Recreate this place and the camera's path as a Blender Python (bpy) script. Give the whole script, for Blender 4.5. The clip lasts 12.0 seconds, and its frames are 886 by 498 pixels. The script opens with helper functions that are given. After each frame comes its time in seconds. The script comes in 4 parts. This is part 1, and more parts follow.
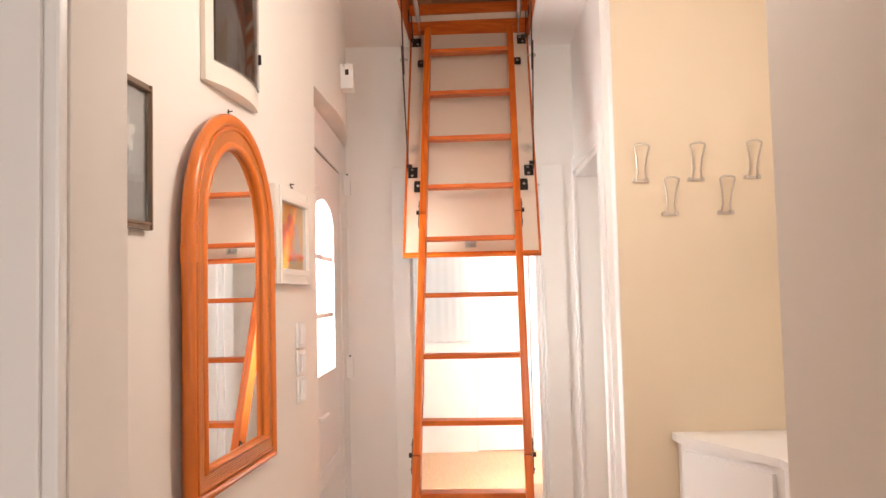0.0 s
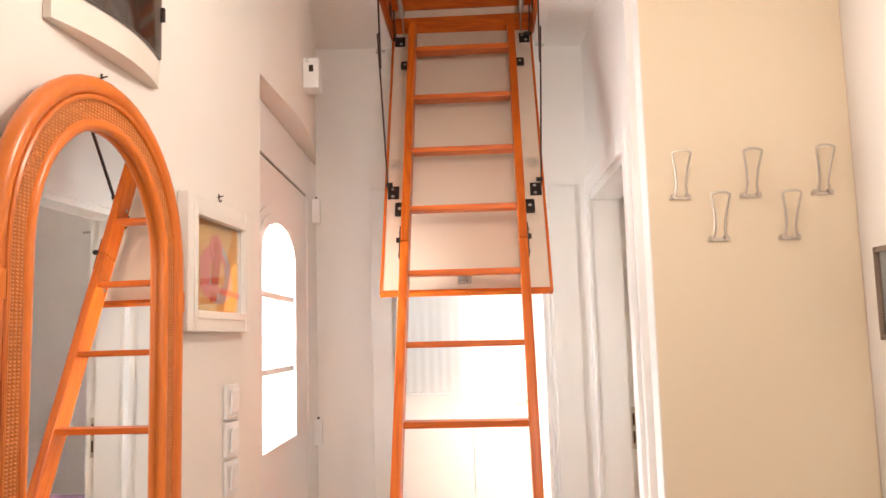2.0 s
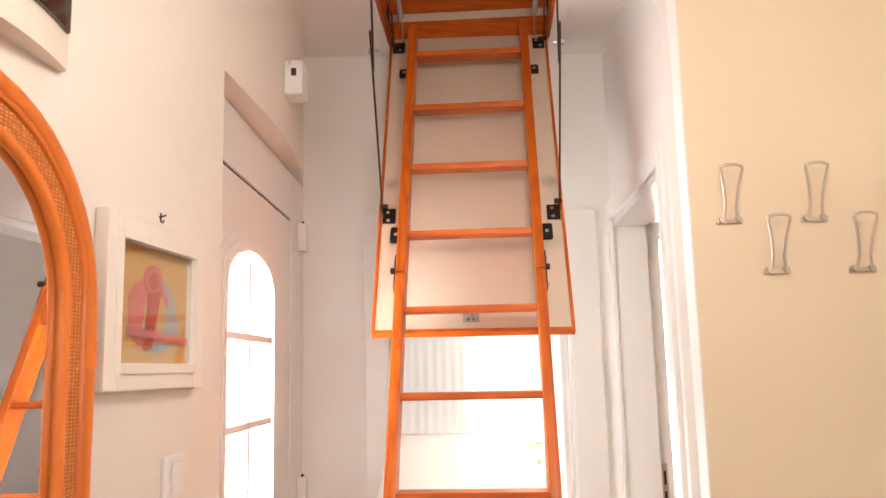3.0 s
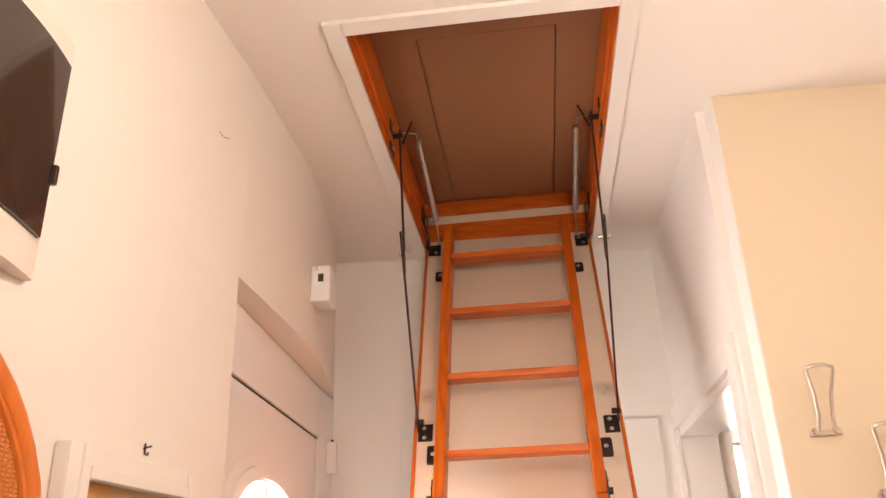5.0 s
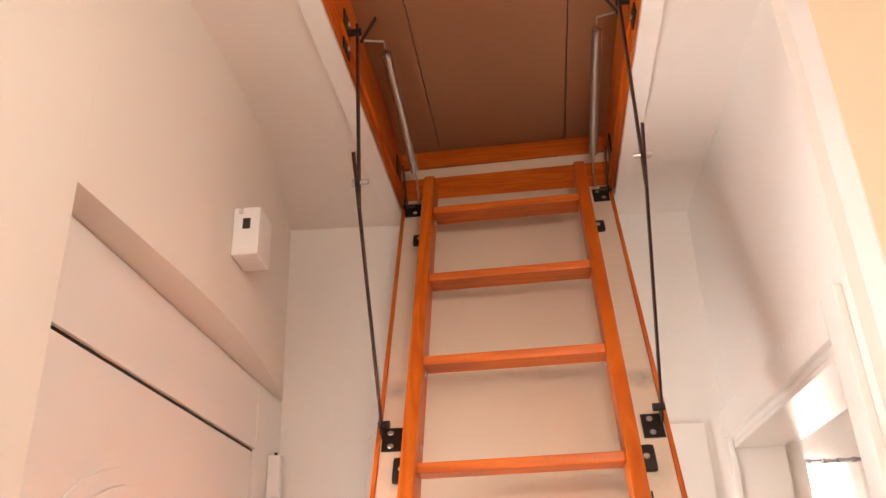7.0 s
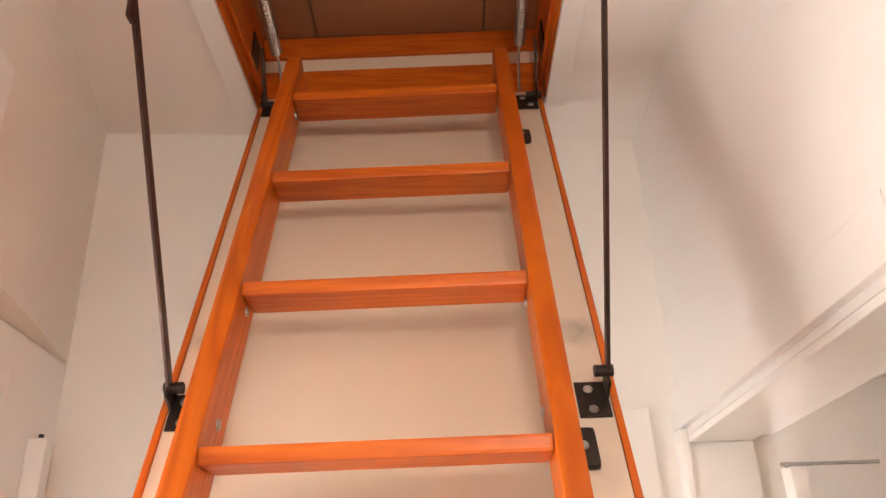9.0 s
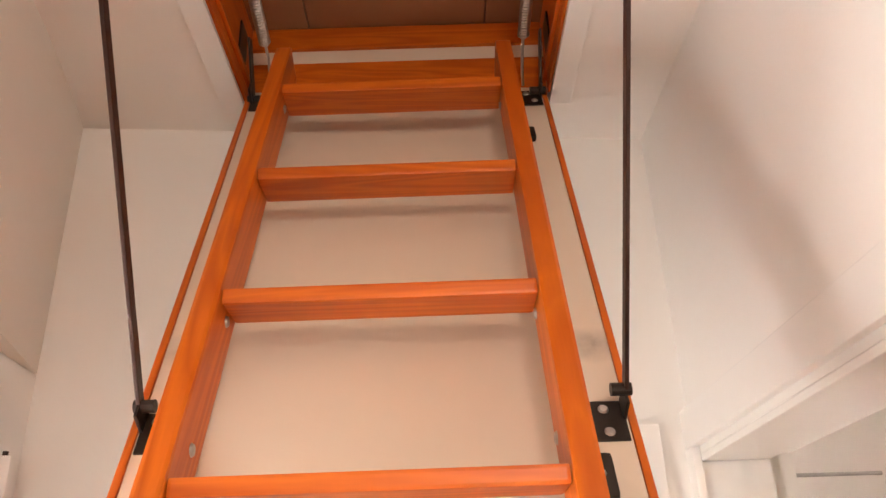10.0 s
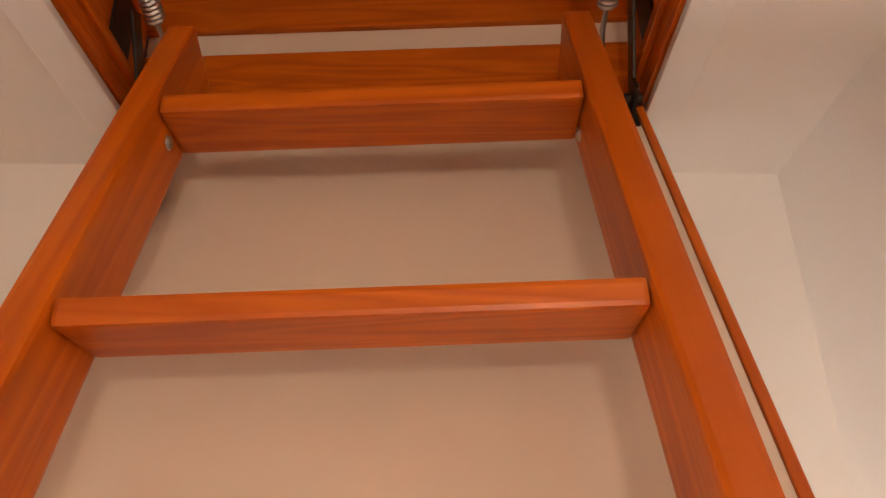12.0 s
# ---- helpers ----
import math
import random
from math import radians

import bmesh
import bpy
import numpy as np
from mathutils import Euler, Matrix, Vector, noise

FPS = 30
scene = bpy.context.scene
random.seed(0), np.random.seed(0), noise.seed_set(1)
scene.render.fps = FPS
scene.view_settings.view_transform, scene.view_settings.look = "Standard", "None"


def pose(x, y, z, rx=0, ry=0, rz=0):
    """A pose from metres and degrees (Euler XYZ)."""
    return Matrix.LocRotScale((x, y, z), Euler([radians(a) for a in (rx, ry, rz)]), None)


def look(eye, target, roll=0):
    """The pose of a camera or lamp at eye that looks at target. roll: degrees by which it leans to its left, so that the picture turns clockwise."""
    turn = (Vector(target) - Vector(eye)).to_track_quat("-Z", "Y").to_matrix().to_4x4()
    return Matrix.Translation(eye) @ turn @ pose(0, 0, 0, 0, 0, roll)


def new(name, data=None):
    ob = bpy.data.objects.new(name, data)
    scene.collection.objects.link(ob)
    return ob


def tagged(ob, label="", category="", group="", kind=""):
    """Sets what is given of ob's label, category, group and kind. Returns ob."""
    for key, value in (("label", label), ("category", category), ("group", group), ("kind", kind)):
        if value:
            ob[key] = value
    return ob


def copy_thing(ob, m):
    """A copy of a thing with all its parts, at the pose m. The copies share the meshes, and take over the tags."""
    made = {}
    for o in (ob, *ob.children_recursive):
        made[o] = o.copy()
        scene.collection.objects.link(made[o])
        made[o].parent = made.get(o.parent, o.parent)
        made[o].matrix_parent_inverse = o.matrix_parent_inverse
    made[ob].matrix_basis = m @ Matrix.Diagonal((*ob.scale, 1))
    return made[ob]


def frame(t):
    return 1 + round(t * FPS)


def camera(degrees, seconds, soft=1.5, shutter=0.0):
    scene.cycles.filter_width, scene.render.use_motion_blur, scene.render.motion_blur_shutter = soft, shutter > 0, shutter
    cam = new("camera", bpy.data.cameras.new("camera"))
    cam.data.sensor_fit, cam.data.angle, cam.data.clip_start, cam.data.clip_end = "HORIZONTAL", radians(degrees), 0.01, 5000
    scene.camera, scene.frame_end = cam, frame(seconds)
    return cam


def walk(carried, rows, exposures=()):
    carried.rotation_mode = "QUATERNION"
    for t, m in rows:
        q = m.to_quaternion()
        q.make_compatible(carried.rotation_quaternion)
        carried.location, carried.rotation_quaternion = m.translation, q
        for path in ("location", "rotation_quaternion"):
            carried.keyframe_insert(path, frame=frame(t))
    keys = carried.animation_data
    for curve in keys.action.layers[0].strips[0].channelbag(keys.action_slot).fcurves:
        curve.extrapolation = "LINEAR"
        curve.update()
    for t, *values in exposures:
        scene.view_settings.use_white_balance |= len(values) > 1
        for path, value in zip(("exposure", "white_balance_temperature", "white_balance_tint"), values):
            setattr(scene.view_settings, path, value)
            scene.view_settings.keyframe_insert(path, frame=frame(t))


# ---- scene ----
cam = camera(58.7, 12.0)
PATH = [
    (0, (0.063, 0.299, 1.499), (0.031, 2.295, 1.615), -1.4),
    (0.5, (0.023, 0.454, 1.496), (-0.003, 2.448, 1.648), -1.5),
    (1, (0.02, 0.608, 1.492), (-0.004, 2.599, 1.673), -1.5),
    (1.5, (0.051, 0.798, 1.508), (0.03, 2.788, 1.707), -1.5),
    (2, (0.087, 0.979, 1.517), (0.065, 2.966, 1.741), -1.6),
    (2.5, (0.082, 1.203, 1.555), (0.062, 3.188, 1.803), -1.6),
    (2.7, (0.091, 1.278, 1.561), (0.066, 3.26, 1.823), -1.5),
    (4.3, (0.098, 1.589, 1.636), (-0.003, 3.479, 2.281), -2.0),
    (4.5, (0.096, 1.59, 1.641), (-0.018, 3.455, 2.356), -2.1),
    (5, (0.109, 1.599, 1.641), (-0.021, 3.429, 2.437), -2.2),
    (5.5, (0.137, 1.631, 1.654), (0.004, 3.449, 2.475), -2.2),
    (6, (0.122, 1.775, 1.685), (-0.014, 3.589, 2.516), -2.2),
    (6.5, (0.098, 2.013, 1.71), (-0.031, 3.823, 2.551), -2.2),
    (6.7, (0.116, 2.113, 1.711), (-0.016, 3.917, 2.564), -2.3),
    (8.3, (0.111, 2.702, 1.803), (0.087, 4.519, 2.64), -2.3),
    (8.5, (0.129, 2.759, 1.808), (0.147, 4.575, 2.648), -2.2),
    (9, (0.177, 2.852, 1.806), (0.251, 4.662, 2.653), -2.4),
    (9.5, (0.187, 2.897, 1.815), (0.279, 4.704, 2.666), -2.3),
    (10, (0.169, 2.939, 1.849), (0.264, 4.745, 2.703), -2.3),
    (10.5, (0.16, 3.068, 1.865), (0.259, 4.867, 2.732), -2.5),
    (11, (0.133, 3.283, 1.998), (0.21, 5.09, 2.852), -2.6),
    (11.5, (0.14, 3.383, 2.163), (0.227, 5.198, 3.012), -2.3),
    (12, (0.183, 3.455, 2.264), (0.262, 5.274, 3.093), -2.1),
]
EXPOSURES = [(0.0, -0.02, 6350, 10), (2.7, -0.02, 6250, 8), (4.3, -0.08, 6850, 14), (6.7, -0.02, 6950, 15), (8.3, 0.08, 6700, 12), (10.5, 0.08, 6700, 11), (11.5, 0.02, 7200, 15), (12.0, -0.06, 7600, 17)]
walk(cam, [(t, look(eye, target, roll)) for t, eye, target, roll in PATH], EXPOSURES)

# ---- world and large lights ----
world = bpy.data.worlds.new("sky")
world.use_nodes = True
wn = world.node_tree.nodes
sky = wn.new("ShaderNodeTexSky")
sky.sky_type, sky.sun_disc = "NISHITA", False
sky.sun_elevation, sky.sun_rotation = radians(48), radians(150)
wn["Background"].inputs["Strength"].default_value = 0.07
world.node_tree.links.new(sky.outputs[0], wn["Background"].inputs["Color"])
scene.world = world


def lamp(name, eye, target, power, colour, size, size_y=None):
    data = bpy.data.lights.new(name, "AREA")
    data.energy, data.color, data.size = power, colour, size
    if size_y:
        data.shape, data.size_y = "RECTANGLE", size_y
    ob = new(name, data)
    ob.matrix_world = look(eye, target)
    return ob


DAY = (1.0, 0.955, 0.92)
WARM = (1.0, 0.89, 0.79)
bulb = bpy.data.lights.new("hall_lamp_light", "POINT")
bulb.energy, bulb.color, bulb.shadow_soft_size = 25, WARM, 0.12
new("hall_lamp_light", bulb).location = (0.38, 2.12, 2.35)
lamp("entrance_daylight", (-1.25, 3.72, 1.6), (0.5, 3.76, 1.7), 200, DAY, 1.3, 1.9)
lamp("far_window_daylight", (-0.4, 8.28, 1.65), (-0.2, 5.3, 1.2), 3.5, DAY, 1.4, 1.1)
lamp("far_side_daylight", (1.4, 8.28, 1.65), (0.75, 5.3, 1.2), 3, DAY, 0.9, 1.1)
lamp("bedroom_daylight", (1.4, 6.95, 1.55), (1.5, 5.0, 1.3), 300, DAY, 0.8, 1.5)
lamp("start_room_daylight", (0.5, -2.88, 1.6), (0.3, 1.0, 1.5), 56, DAY, 2.2, 1.4)

# ---- materials ----


def shader(name):
    m = bpy.data.materials.new(name)
    m.use_nodes = True
    n = m.node_tree.nodes
    return m, n, m.node_tree.links, n["Principled BSDF"]


def mix_colour(n, links, fac, a, b):
    mix = n.new("ShaderNodeMix")
    mix.data_type = "RGBA"
    links.new(fac, mix.inputs[0])
    for slot, v in ((6, a), (7, b)):
        if isinstance(v, tuple):
            mix.inputs[slot].default_value = (*v, 1)
        else:
            links.new(v, mix.inputs[slot])
    return mix.outputs[2]


def plain(name, a, b=None, rough=0.5, scale=6.0, fine=120.0, bump=0.05, metal=0.0, coat=0.0):
    """A surface that varies between two tones at a large scale, with a fine relief."""
    m, n, links, bsdf = shader(name)
    b = b or tuple(v * 0.9 for v in a)
    at = n.new("ShaderNodeTexCoord")
    big, small = n.new("ShaderNodeTexNoise"), n.new("ShaderNodeTexNoise")
    for node, s in ((big, scale), (small, fine)):
        node.inputs["Scale"].default_value, node.inputs["Detail"].default_value = s, 5
        links.new(at.outputs["Object"], node.inputs["Vector"])
    links.new(mix_colour(n, links, big.outputs[0], a, b), bsdf.inputs["Base Color"])
    rel = n.new("ShaderNodeBump")
    rel.inputs["Strength"].default_value, rel.inputs["Distance"].default_value = bump, 0.004
    links.new(small.outputs[0], rel.inputs["Height"])
    links.new(rel.outputs[0], bsdf.inputs["Normal"])
    span = n.new("ShaderNodeMapRange")
    span.inputs[3].default_value, span.inputs[4].default_value = rough * 0.85, min(1, rough * 1.15)
    links.new(big.outputs[0], span.inputs[0])
    links.new(span.outputs[0], bsdf.inputs["Roughness"])
    bsdf.inputs["Metallic"].default_value = metal
    bsdf.inputs["Coat Weight"].default_value = coat
    return m


def wood(name, light, dark, axis, rough=0.4, coat=0.07, rings=20.0, contrast=0.8):
    """Varnished wood whose grain runs along one of the object's axes, a little different from piece to piece."""
    m, n, links, bsdf = shader(name)
    at, info = n.new("ShaderNodeTexCoord"), n.new("ShaderNodeObjectInfo")
    shift = n.new("ShaderNodeVectorMath")
    shift.operation = "MULTIPLY_ADD"
    links.new(info.outputs["Random"], shift.inputs[0])
    shift.inputs[1].default_value = (7.3, 3.1, 5.7)
    links.new(at.outputs["Object"], shift.inputs[2])
    squeeze = n.new("ShaderNodeMapping")
    squeeze.inputs["Scale"].default_value = tuple(0.07 if k == axis else 1.0 for k in range(3))
    links.new(shift.outputs[0], squeeze.inputs["Vector"])
    ring, grain = n.new("ShaderNodeTexNoise"), n.new("ShaderNodeTexNoise")
    ring.inputs["Scale"].default_value, ring.inputs["Detail"].default_value = rings, 3
    ring.inputs["Distortion"].default_value = 1.0
    grain.inputs["Scale"].default_value, grain.inputs["Detail"].default_value = 420, 3
    for node in (ring, grain):
        links.new(squeeze.outputs[0], node.inputs["Vector"])
    wave = n.new("ShaderNodeMath")
    wave.operation = "MULTIPLY"
    wave.inputs[1].default_value = 9.0
    links.new(ring.outputs[0], wave.inputs[0])
    saw = n.new("ShaderNodeMath")
    saw.operation = "PINGPONG"
    saw.inputs[1].default_value = 0.5
    links.new(wave.outputs[0], saw.inputs[0])
    soft = n.new("ShaderNodeMapRange")
    soft.inputs[1].default_value, soft.inputs[2].default_value = 0.0, 0.5
    soft.inputs[3].default_value, soft.inputs[4].default_value = 0.0, 0.75 * contrast
    links.new(saw.outputs[0], soft.inputs[0])
    tone = mix_colour(n, links, soft.outputs[0], light, dark)
    fine = n.new("ShaderNodeMapRange")
    fine.inputs[3].default_value, fine.inputs[4].default_value = 0.0, 0.22
    links.new(grain.outputs[0], fine.inputs[0])
    tone = mix_colour(n, links, fine.outputs[0], tone, tuple(v * 0.72 for v in dark))
    hue = n.new("ShaderNodeHueSaturation")
    val = n.new("ShaderNodeMapRange")
    val.inputs[3].default_value, val.inputs[4].default_value = 0.9, 1.1
    links.new(info.outputs["Random"], val.inputs[0])
    links.new(val.outputs[0], hue.inputs["Value"])
    links.new(tone, hue.inputs["Color"])
    links.new(hue.outputs[0], bsdf.inputs["Base Color"])
    bsdf.inputs["Specular IOR Level"].default_value = 0.3
    rel = n.new("ShaderNodeBump")
    rel.inputs["Strength"].default_value, rel.inputs["Distance"].default_value = 0.12, 0.002
    links.new(soft.outputs[0], rel.inputs["Height"])
    links.new(rel.outputs[0], bsdf.inputs["Normal"])
    bsdf.inputs["Roughness"].default_value = rough
    bsdf.inputs["Coat Weight"].default_value, bsdf.inputs["Coat Roughness"].default_value = coat, 0.22
    return m


PINE, PINE_DARK = (0.66, 0.146, 0.010), (0.39, 0.056, 0.003)
WOOD_X = wood("varnished_pine_crosswise", PINE, PINE_DARK, 0, rings=12.0)
WOOD_Y = wood("varnished_pine_lengthwise", PINE, PINE_DARK, 1, rings=12.0)
WOOD_Z = wood("varnished_pine_upright", PINE, PINE_DARK, 2, rings=11.0)
RATTAN = wood("rattan_pole", (0.74, 0.2, 0.03), (0.52, 0.105, 0.013), 2, 0.3, 0.3, 8, 0.22)
WHITE_WALL = plain("white_wall_paint", (0.84, 0.805, 0.77), (0.81, 0.77, 0.73), 0.75, 1.6, 180, 0.06)
# on the left wall and lintel this tint paints in warm lamp light
WARM_WALL = plain("warm_lit_wall_paint", (0.81, 0.75, 0.69), (0.78, 0.715, 0.65), 0.75, 1.6, 180, 0.06)
CREAM_WALL = plain("cream_wall_paint", (0.81, 0.69, 0.52), (0.78, 0.65, 0.48), 0.75, 1.8, 180, 0.06)
CEILING = plain("ceiling_paint", (0.84, 0.79, 0.75), (0.81, 0.76, 0.72), 0.8, 1.4, 160, 0.06)
LACQUER = plain("white_lacquer", (0.82, 0.79, 0.76), (0.79, 0.755, 0.72), 0.32, 2.5, 90, 0.02)
PVC = plain("white_pvc", (0.83, 0.81, 0.79), (0.80, 0.77, 0.75), 0.42, 2.0, 60, 0.015)
PANEL = plain("hatch_panel_board", (0.74, 0.62, 0.50), (0.69, 0.56, 0.44), 0.5, 3.0, 150, 0.03)
def marks_and_shade(m, places, dark):
    """Darkens a material at places with soft, ragged outlines, painted shade among them."""
    n, links = m.node_tree.nodes, m.node_tree.links
    bsdf = n["Principled BSDF"]
    tone = bsdf.inputs["Base Color"].links[0].from_socket
    at, ragged = n.new("ShaderNodeTexCoord"), n.new("ShaderNodeTexNoise")
    ragged.inputs["Scale"].default_value, ragged.inputs["Detail"].default_value = 38, 6
    links.new(at.outputs["Object"], ragged.inputs["Vector"])
    for place, size, weight in places:
        far = n.new("ShaderNodeVectorMath")
        far.operation = "DISTANCE"
        far.inputs[1].default_value = place
        links.new(at.outputs["Object"], far.inputs[0])
        near = n.new("ShaderNodeMapRange")
        near.inputs[1].default_value, near.inputs[2].default_value = 0.0, size
        near.inputs[3].default_value, near.inputs[4].default_value = weight, 0.0
        links.new(far.outputs["Value"], near.inputs[0])
        rag = n.new("ShaderNodeMath")
        rag.operation = "MULTIPLY"
        links.new(near.outputs[0], rag.inputs[0])
        links.new(ragged.outputs[0], rag.inputs[1])
        tone = mix_colour(n, links, rag.outputs[0], tone, dark)
    links.new(tone, bsdf.inputs["Base Color"])


# the mark at z 0 paints the shade beside the upper left spacer
marks_and_shade(PANEL, (((0.268, 0.131, -0.51), 0.035, 1.1), ((0.245, 0.131, -0.505), 0.03, 0.7), ((-0.262, 0.131, -0.50), 0.035, 1.0), ((-0.225, 0.131, 0.0), 0.05, 0.8), ((0.21, 0.131, -0.40), 0.04, 0.35), ((-0.24, 0.131, -0.72), 0.05, 0.4), ((0.255, 0.131, -0.75), 0.04, 0.4)), (0.16, 0.13, 0.11))
LID = plain("insulated_lid_board", (0.31, 0.14, 0.065), (0.28, 0.12, 0.055), 0.6, 2.0, 140, 0.04)
LAMINATE = wood("laminate_floor", (0.52, 0.30, 0.15), (0.42, 0.22, 0.1), 1, 0.35, 0.2, 18, 0.8)
BLACK_STEEL = plain("black_steel", (0.025, 0.022, 0.02), (0.045, 0.03, 0.022), 0.42, 20, 200, 0.05, 0.6)
DARK_STRAP = plain("dark_brown_steel", (0.06, 0.026, 0.018), (0.035, 0.018, 0.014), 0.4, 15, 200, 0.05, 0.5)
ZINC = plain("galvanised_steel", (0.55, 0.53, 0.5), (0.42, 0.4, 0.38), 0.35, 30, 200, 0.04, 1.0)
NICKEL = plain("brushed_nickel", (0.62, 0.55, 0.48), (0.52, 0.45, 0.38), 0.36, 25, 200, 0.03, 1.0)
MIRROR_GLASS = plain("mirror_silver", (0.93, 0.93, 0.92), (0.92, 0.92, 0.91), 0.01, 2, 4, 0.0, 1.0)
CURTAIN_M, cn, cl, cb = shader("sheer_curtain")
cb.inputs["Base Color"].default_value = (0.86, 0.84, 0.82, 1)
cb.inputs["Roughness"].default_value = 0.9
veil, mixer = cn.new("ShaderNodeBsdfTranslucent"), cn.new("ShaderNodeMixShader")
veil.inputs["Color"].default_value = (0.9, 0.88, 0.85, 1)
mixer.inputs[0].default_value = 0.6
cl.new(cb.outputs[0], mixer.inputs[1])
cl.new(veil.outputs[0], mixer.inputs[2])
cl.new(mixer.outputs[0], cn["Material Output"].inputs["Surface"])
FROST, fn, fl, fb = shader("frosted_glass")
fb.inputs["Base Color"].default_value = (0.9, 0.93, 0.94, 1)
fb.inputs["Roughness"].default_value = 0.35
fb.inputs["Transmission Weight"].default_value = 0.9
GLASS, gn, gl, gb = shader("clear_glass")
gb.inputs["Roughness"].default_value = 0.03
gb.inputs["Transmission Weight"].default_value = 1.0
gb.inputs["IOR"].default_value = 1.45
DARK_GLASS = plain("smoked_plastic", (0.05, 0.032, 0.024), (0.035, 0.022, 0.016), 0.12, 6, 40, 0.01, 0.0, 0.4)

# ---- building helpers ----


def box(bm, x0, x1, y0, y1, z0, z1, bevel=0.0, m=None):
    made = bmesh.ops.create_cube(bm, size=1)["verts"]
    for v in made:
        v.co = Vector((x0 + (v.co.x + 0.5) * (x1 - x0), y0 + (v.co.y + 0.5) * (y1 - y0), z0 + (v.co.z + 0.5) * (z1 - z0)))
    if bevel:
        edges = list({e for v in made for e in v.link_edges})
        made = bmesh.ops.bevel(bm, geom=edges, offset=bevel, segments=2, profile=0.7, affect="EDGES")["verts"]
    if m is not None:
        for v in set(made):
            v.co = m @ v.co
    return bm


def rod(bm, a, b, r, r2=None, sides=12):
    a, b = Vector(a), Vector(b)
    turn = (b - a).to_track_quat("Z", "Y").to_matrix().to_4x4()
    m = Matrix.Translation((a + b) / 2) @ turn
    bmesh.ops.create_cone(bm, cap_ends=True, segments=sides, radius1=r, radius2=r if r2 is None else r2, depth=(b - a).length, matrix=m)
    return bm


def tube(bm, pts, r, sides=10, closed=False, flat=1.0):
    """A round bar swept along points; flat squeezes it across its own x."""
    pts = [Vector(p) for p in pts]
    rings, n = [], len(pts)
    side = None
    for i, p in enumerate(pts):
        a = pts[(i - 1) % n] if closed or i else p
        b = pts[(i + 1) % n] if closed or i < n - 1 else p
        way = (b - a).normalized()
        if side is None:
            side = way.orthogonal().normalized()
        side = (side - way * side.dot(way)).normalized()
        up = way.cross(side)
        rings.append([bm.verts.new(p + r * (flat * math.cos(k * math.tau / sides) * side + math.sin(k * math.tau / sides) * up)) for k in range(sides)])
    for i in range(n if closed else n - 1):
        a, b = rings[i], rings[(i + 1) % n]
        for k in range(sides):
            bm.faces.new((a[k], a[(k + 1) % sides], b[(k + 1) % sides], b[k]))
    if not closed:
        bm.faces.new(rings[0][::-1])
        bm.faces.new(rings[-1])
    return bm


def slab(bm, outline, depth, axis=1):
    """A plate with the given outline (pairs), thick along an axis from 0 to depth."""
    def at(p, d):
        return {0: (d, p[0], p[1]), 1: (p[0], d, p[1]), 2: (p[0], p[1], d)}[axis]
    a, b = [bm.verts.new(at(p, 0)) for p in outline], [bm.verts.new(at(p, depth)) for p in outline]
    bm.faces.new(a)
    bm.faces.new(b[::-1])
    for i in range(len(a)):
        j = (i + 1) % len(a)
        bm.faces.new((a[i], b[i], b[j], a[j]))
    return bm


def mesh_of(name, bm, material, smooth=False):
    bmesh.ops.recalc_face_normals(bm, faces=bm.faces)
    me = bpy.data.meshes.new(name)
    bm.to_mesh(me)
    bm.free()
    me.materials.append(material)
    if smooth:
        for p in me.polygons:
            p.use_smooth = True
        me.set_sharp_from_angle(angle=radians(38))
    return me


def part(name, bm, material, parent, label="", m=None, smooth=False):
    me = bm if isinstance(bm, bpy.types.Mesh) else mesh_of(name, bm, material, smooth)
    ob = new(name, me)
    ob.parent = parent
    if m is not None:
        ob.matrix_local = m
    return tagged(ob, label)


def thing(name, m, label, category, group="", kind=""):
    ob = new(name)
    ob.matrix_world = m
    ob.empty_display_size = 0.1
    return tagged(ob, label, category, group, kind)


def B(*a, **k):
    return box(bmesh.new(), *a, **k)


def solid(name, boxes, material, label, category="wall", kind="structure"):
    bm = bmesh.new()
    for b in boxes:
        box(bm, *b)
    return tagged(new(name, mesh_of(name, bm, material)), label, category, kind=kind)


# ---- plan ----
FAR, HOOKS, NICHE, TOP = 4.40, 3.385, 1.335, 2.80
SOFFIT = 2.275
LW = pose(-0.444, 3.10, 0, 0, 0, -5.5)  # the left wall narrows the hall towards the entrance
FW = pose(0.70, FAR, 0, 0, 0, 3.2)  # the far wall stands slightly askew
RIGHT = pose(0.672, 3.455, 0, 0, 0, -1.4)  # and so does the right wall


def solid_at(name, m, boxes, material, label, category="wall"):
    ob = solid(name, boxes, material, label, category)
    ob.matrix_world = m
    return ob


solid("floor", [(-2.4, 5.2, -3.0, 9.0, -0.12, 0.0)], LAMINATE, "light brown laminate floor running through the house", "floor")
solid_at("wall_left", LW, [(-0.30, 0, -1.86, 0.031, 0, TOP)], WARM_WALL, "white plastered wall with the entrance recess, tinted as by warm light")
solid_at("wall_far", FW, [(-1.50, -0.90, 0, 0.15, 0, TOP), (-0.16, 0.16, 0, 0.15, 0, TOP), (-0.90, -0.16, 0, 0.15, 2.09, TOP)], WHITE_WALL, "white plastered wall behind the ladder with a doorway")
solid_at("wall_right", RIGHT, [(0, 0.17, 0.004, 0.07, 0, TOP), (0, 0.17, 0.07, 0.95, 2.13, TOP), (0, 0.17, 0.95, 0.985, 0, TOP)], WHITE_WALL, "white plastered wall with the bedroom doorway")
solid("wall_hooks", [(0.699, 1.50, HOOKS, HOOKS + 0.11, 0, TOP)], CREAM_WALL, "cream painted wall that carries the coat hooks")
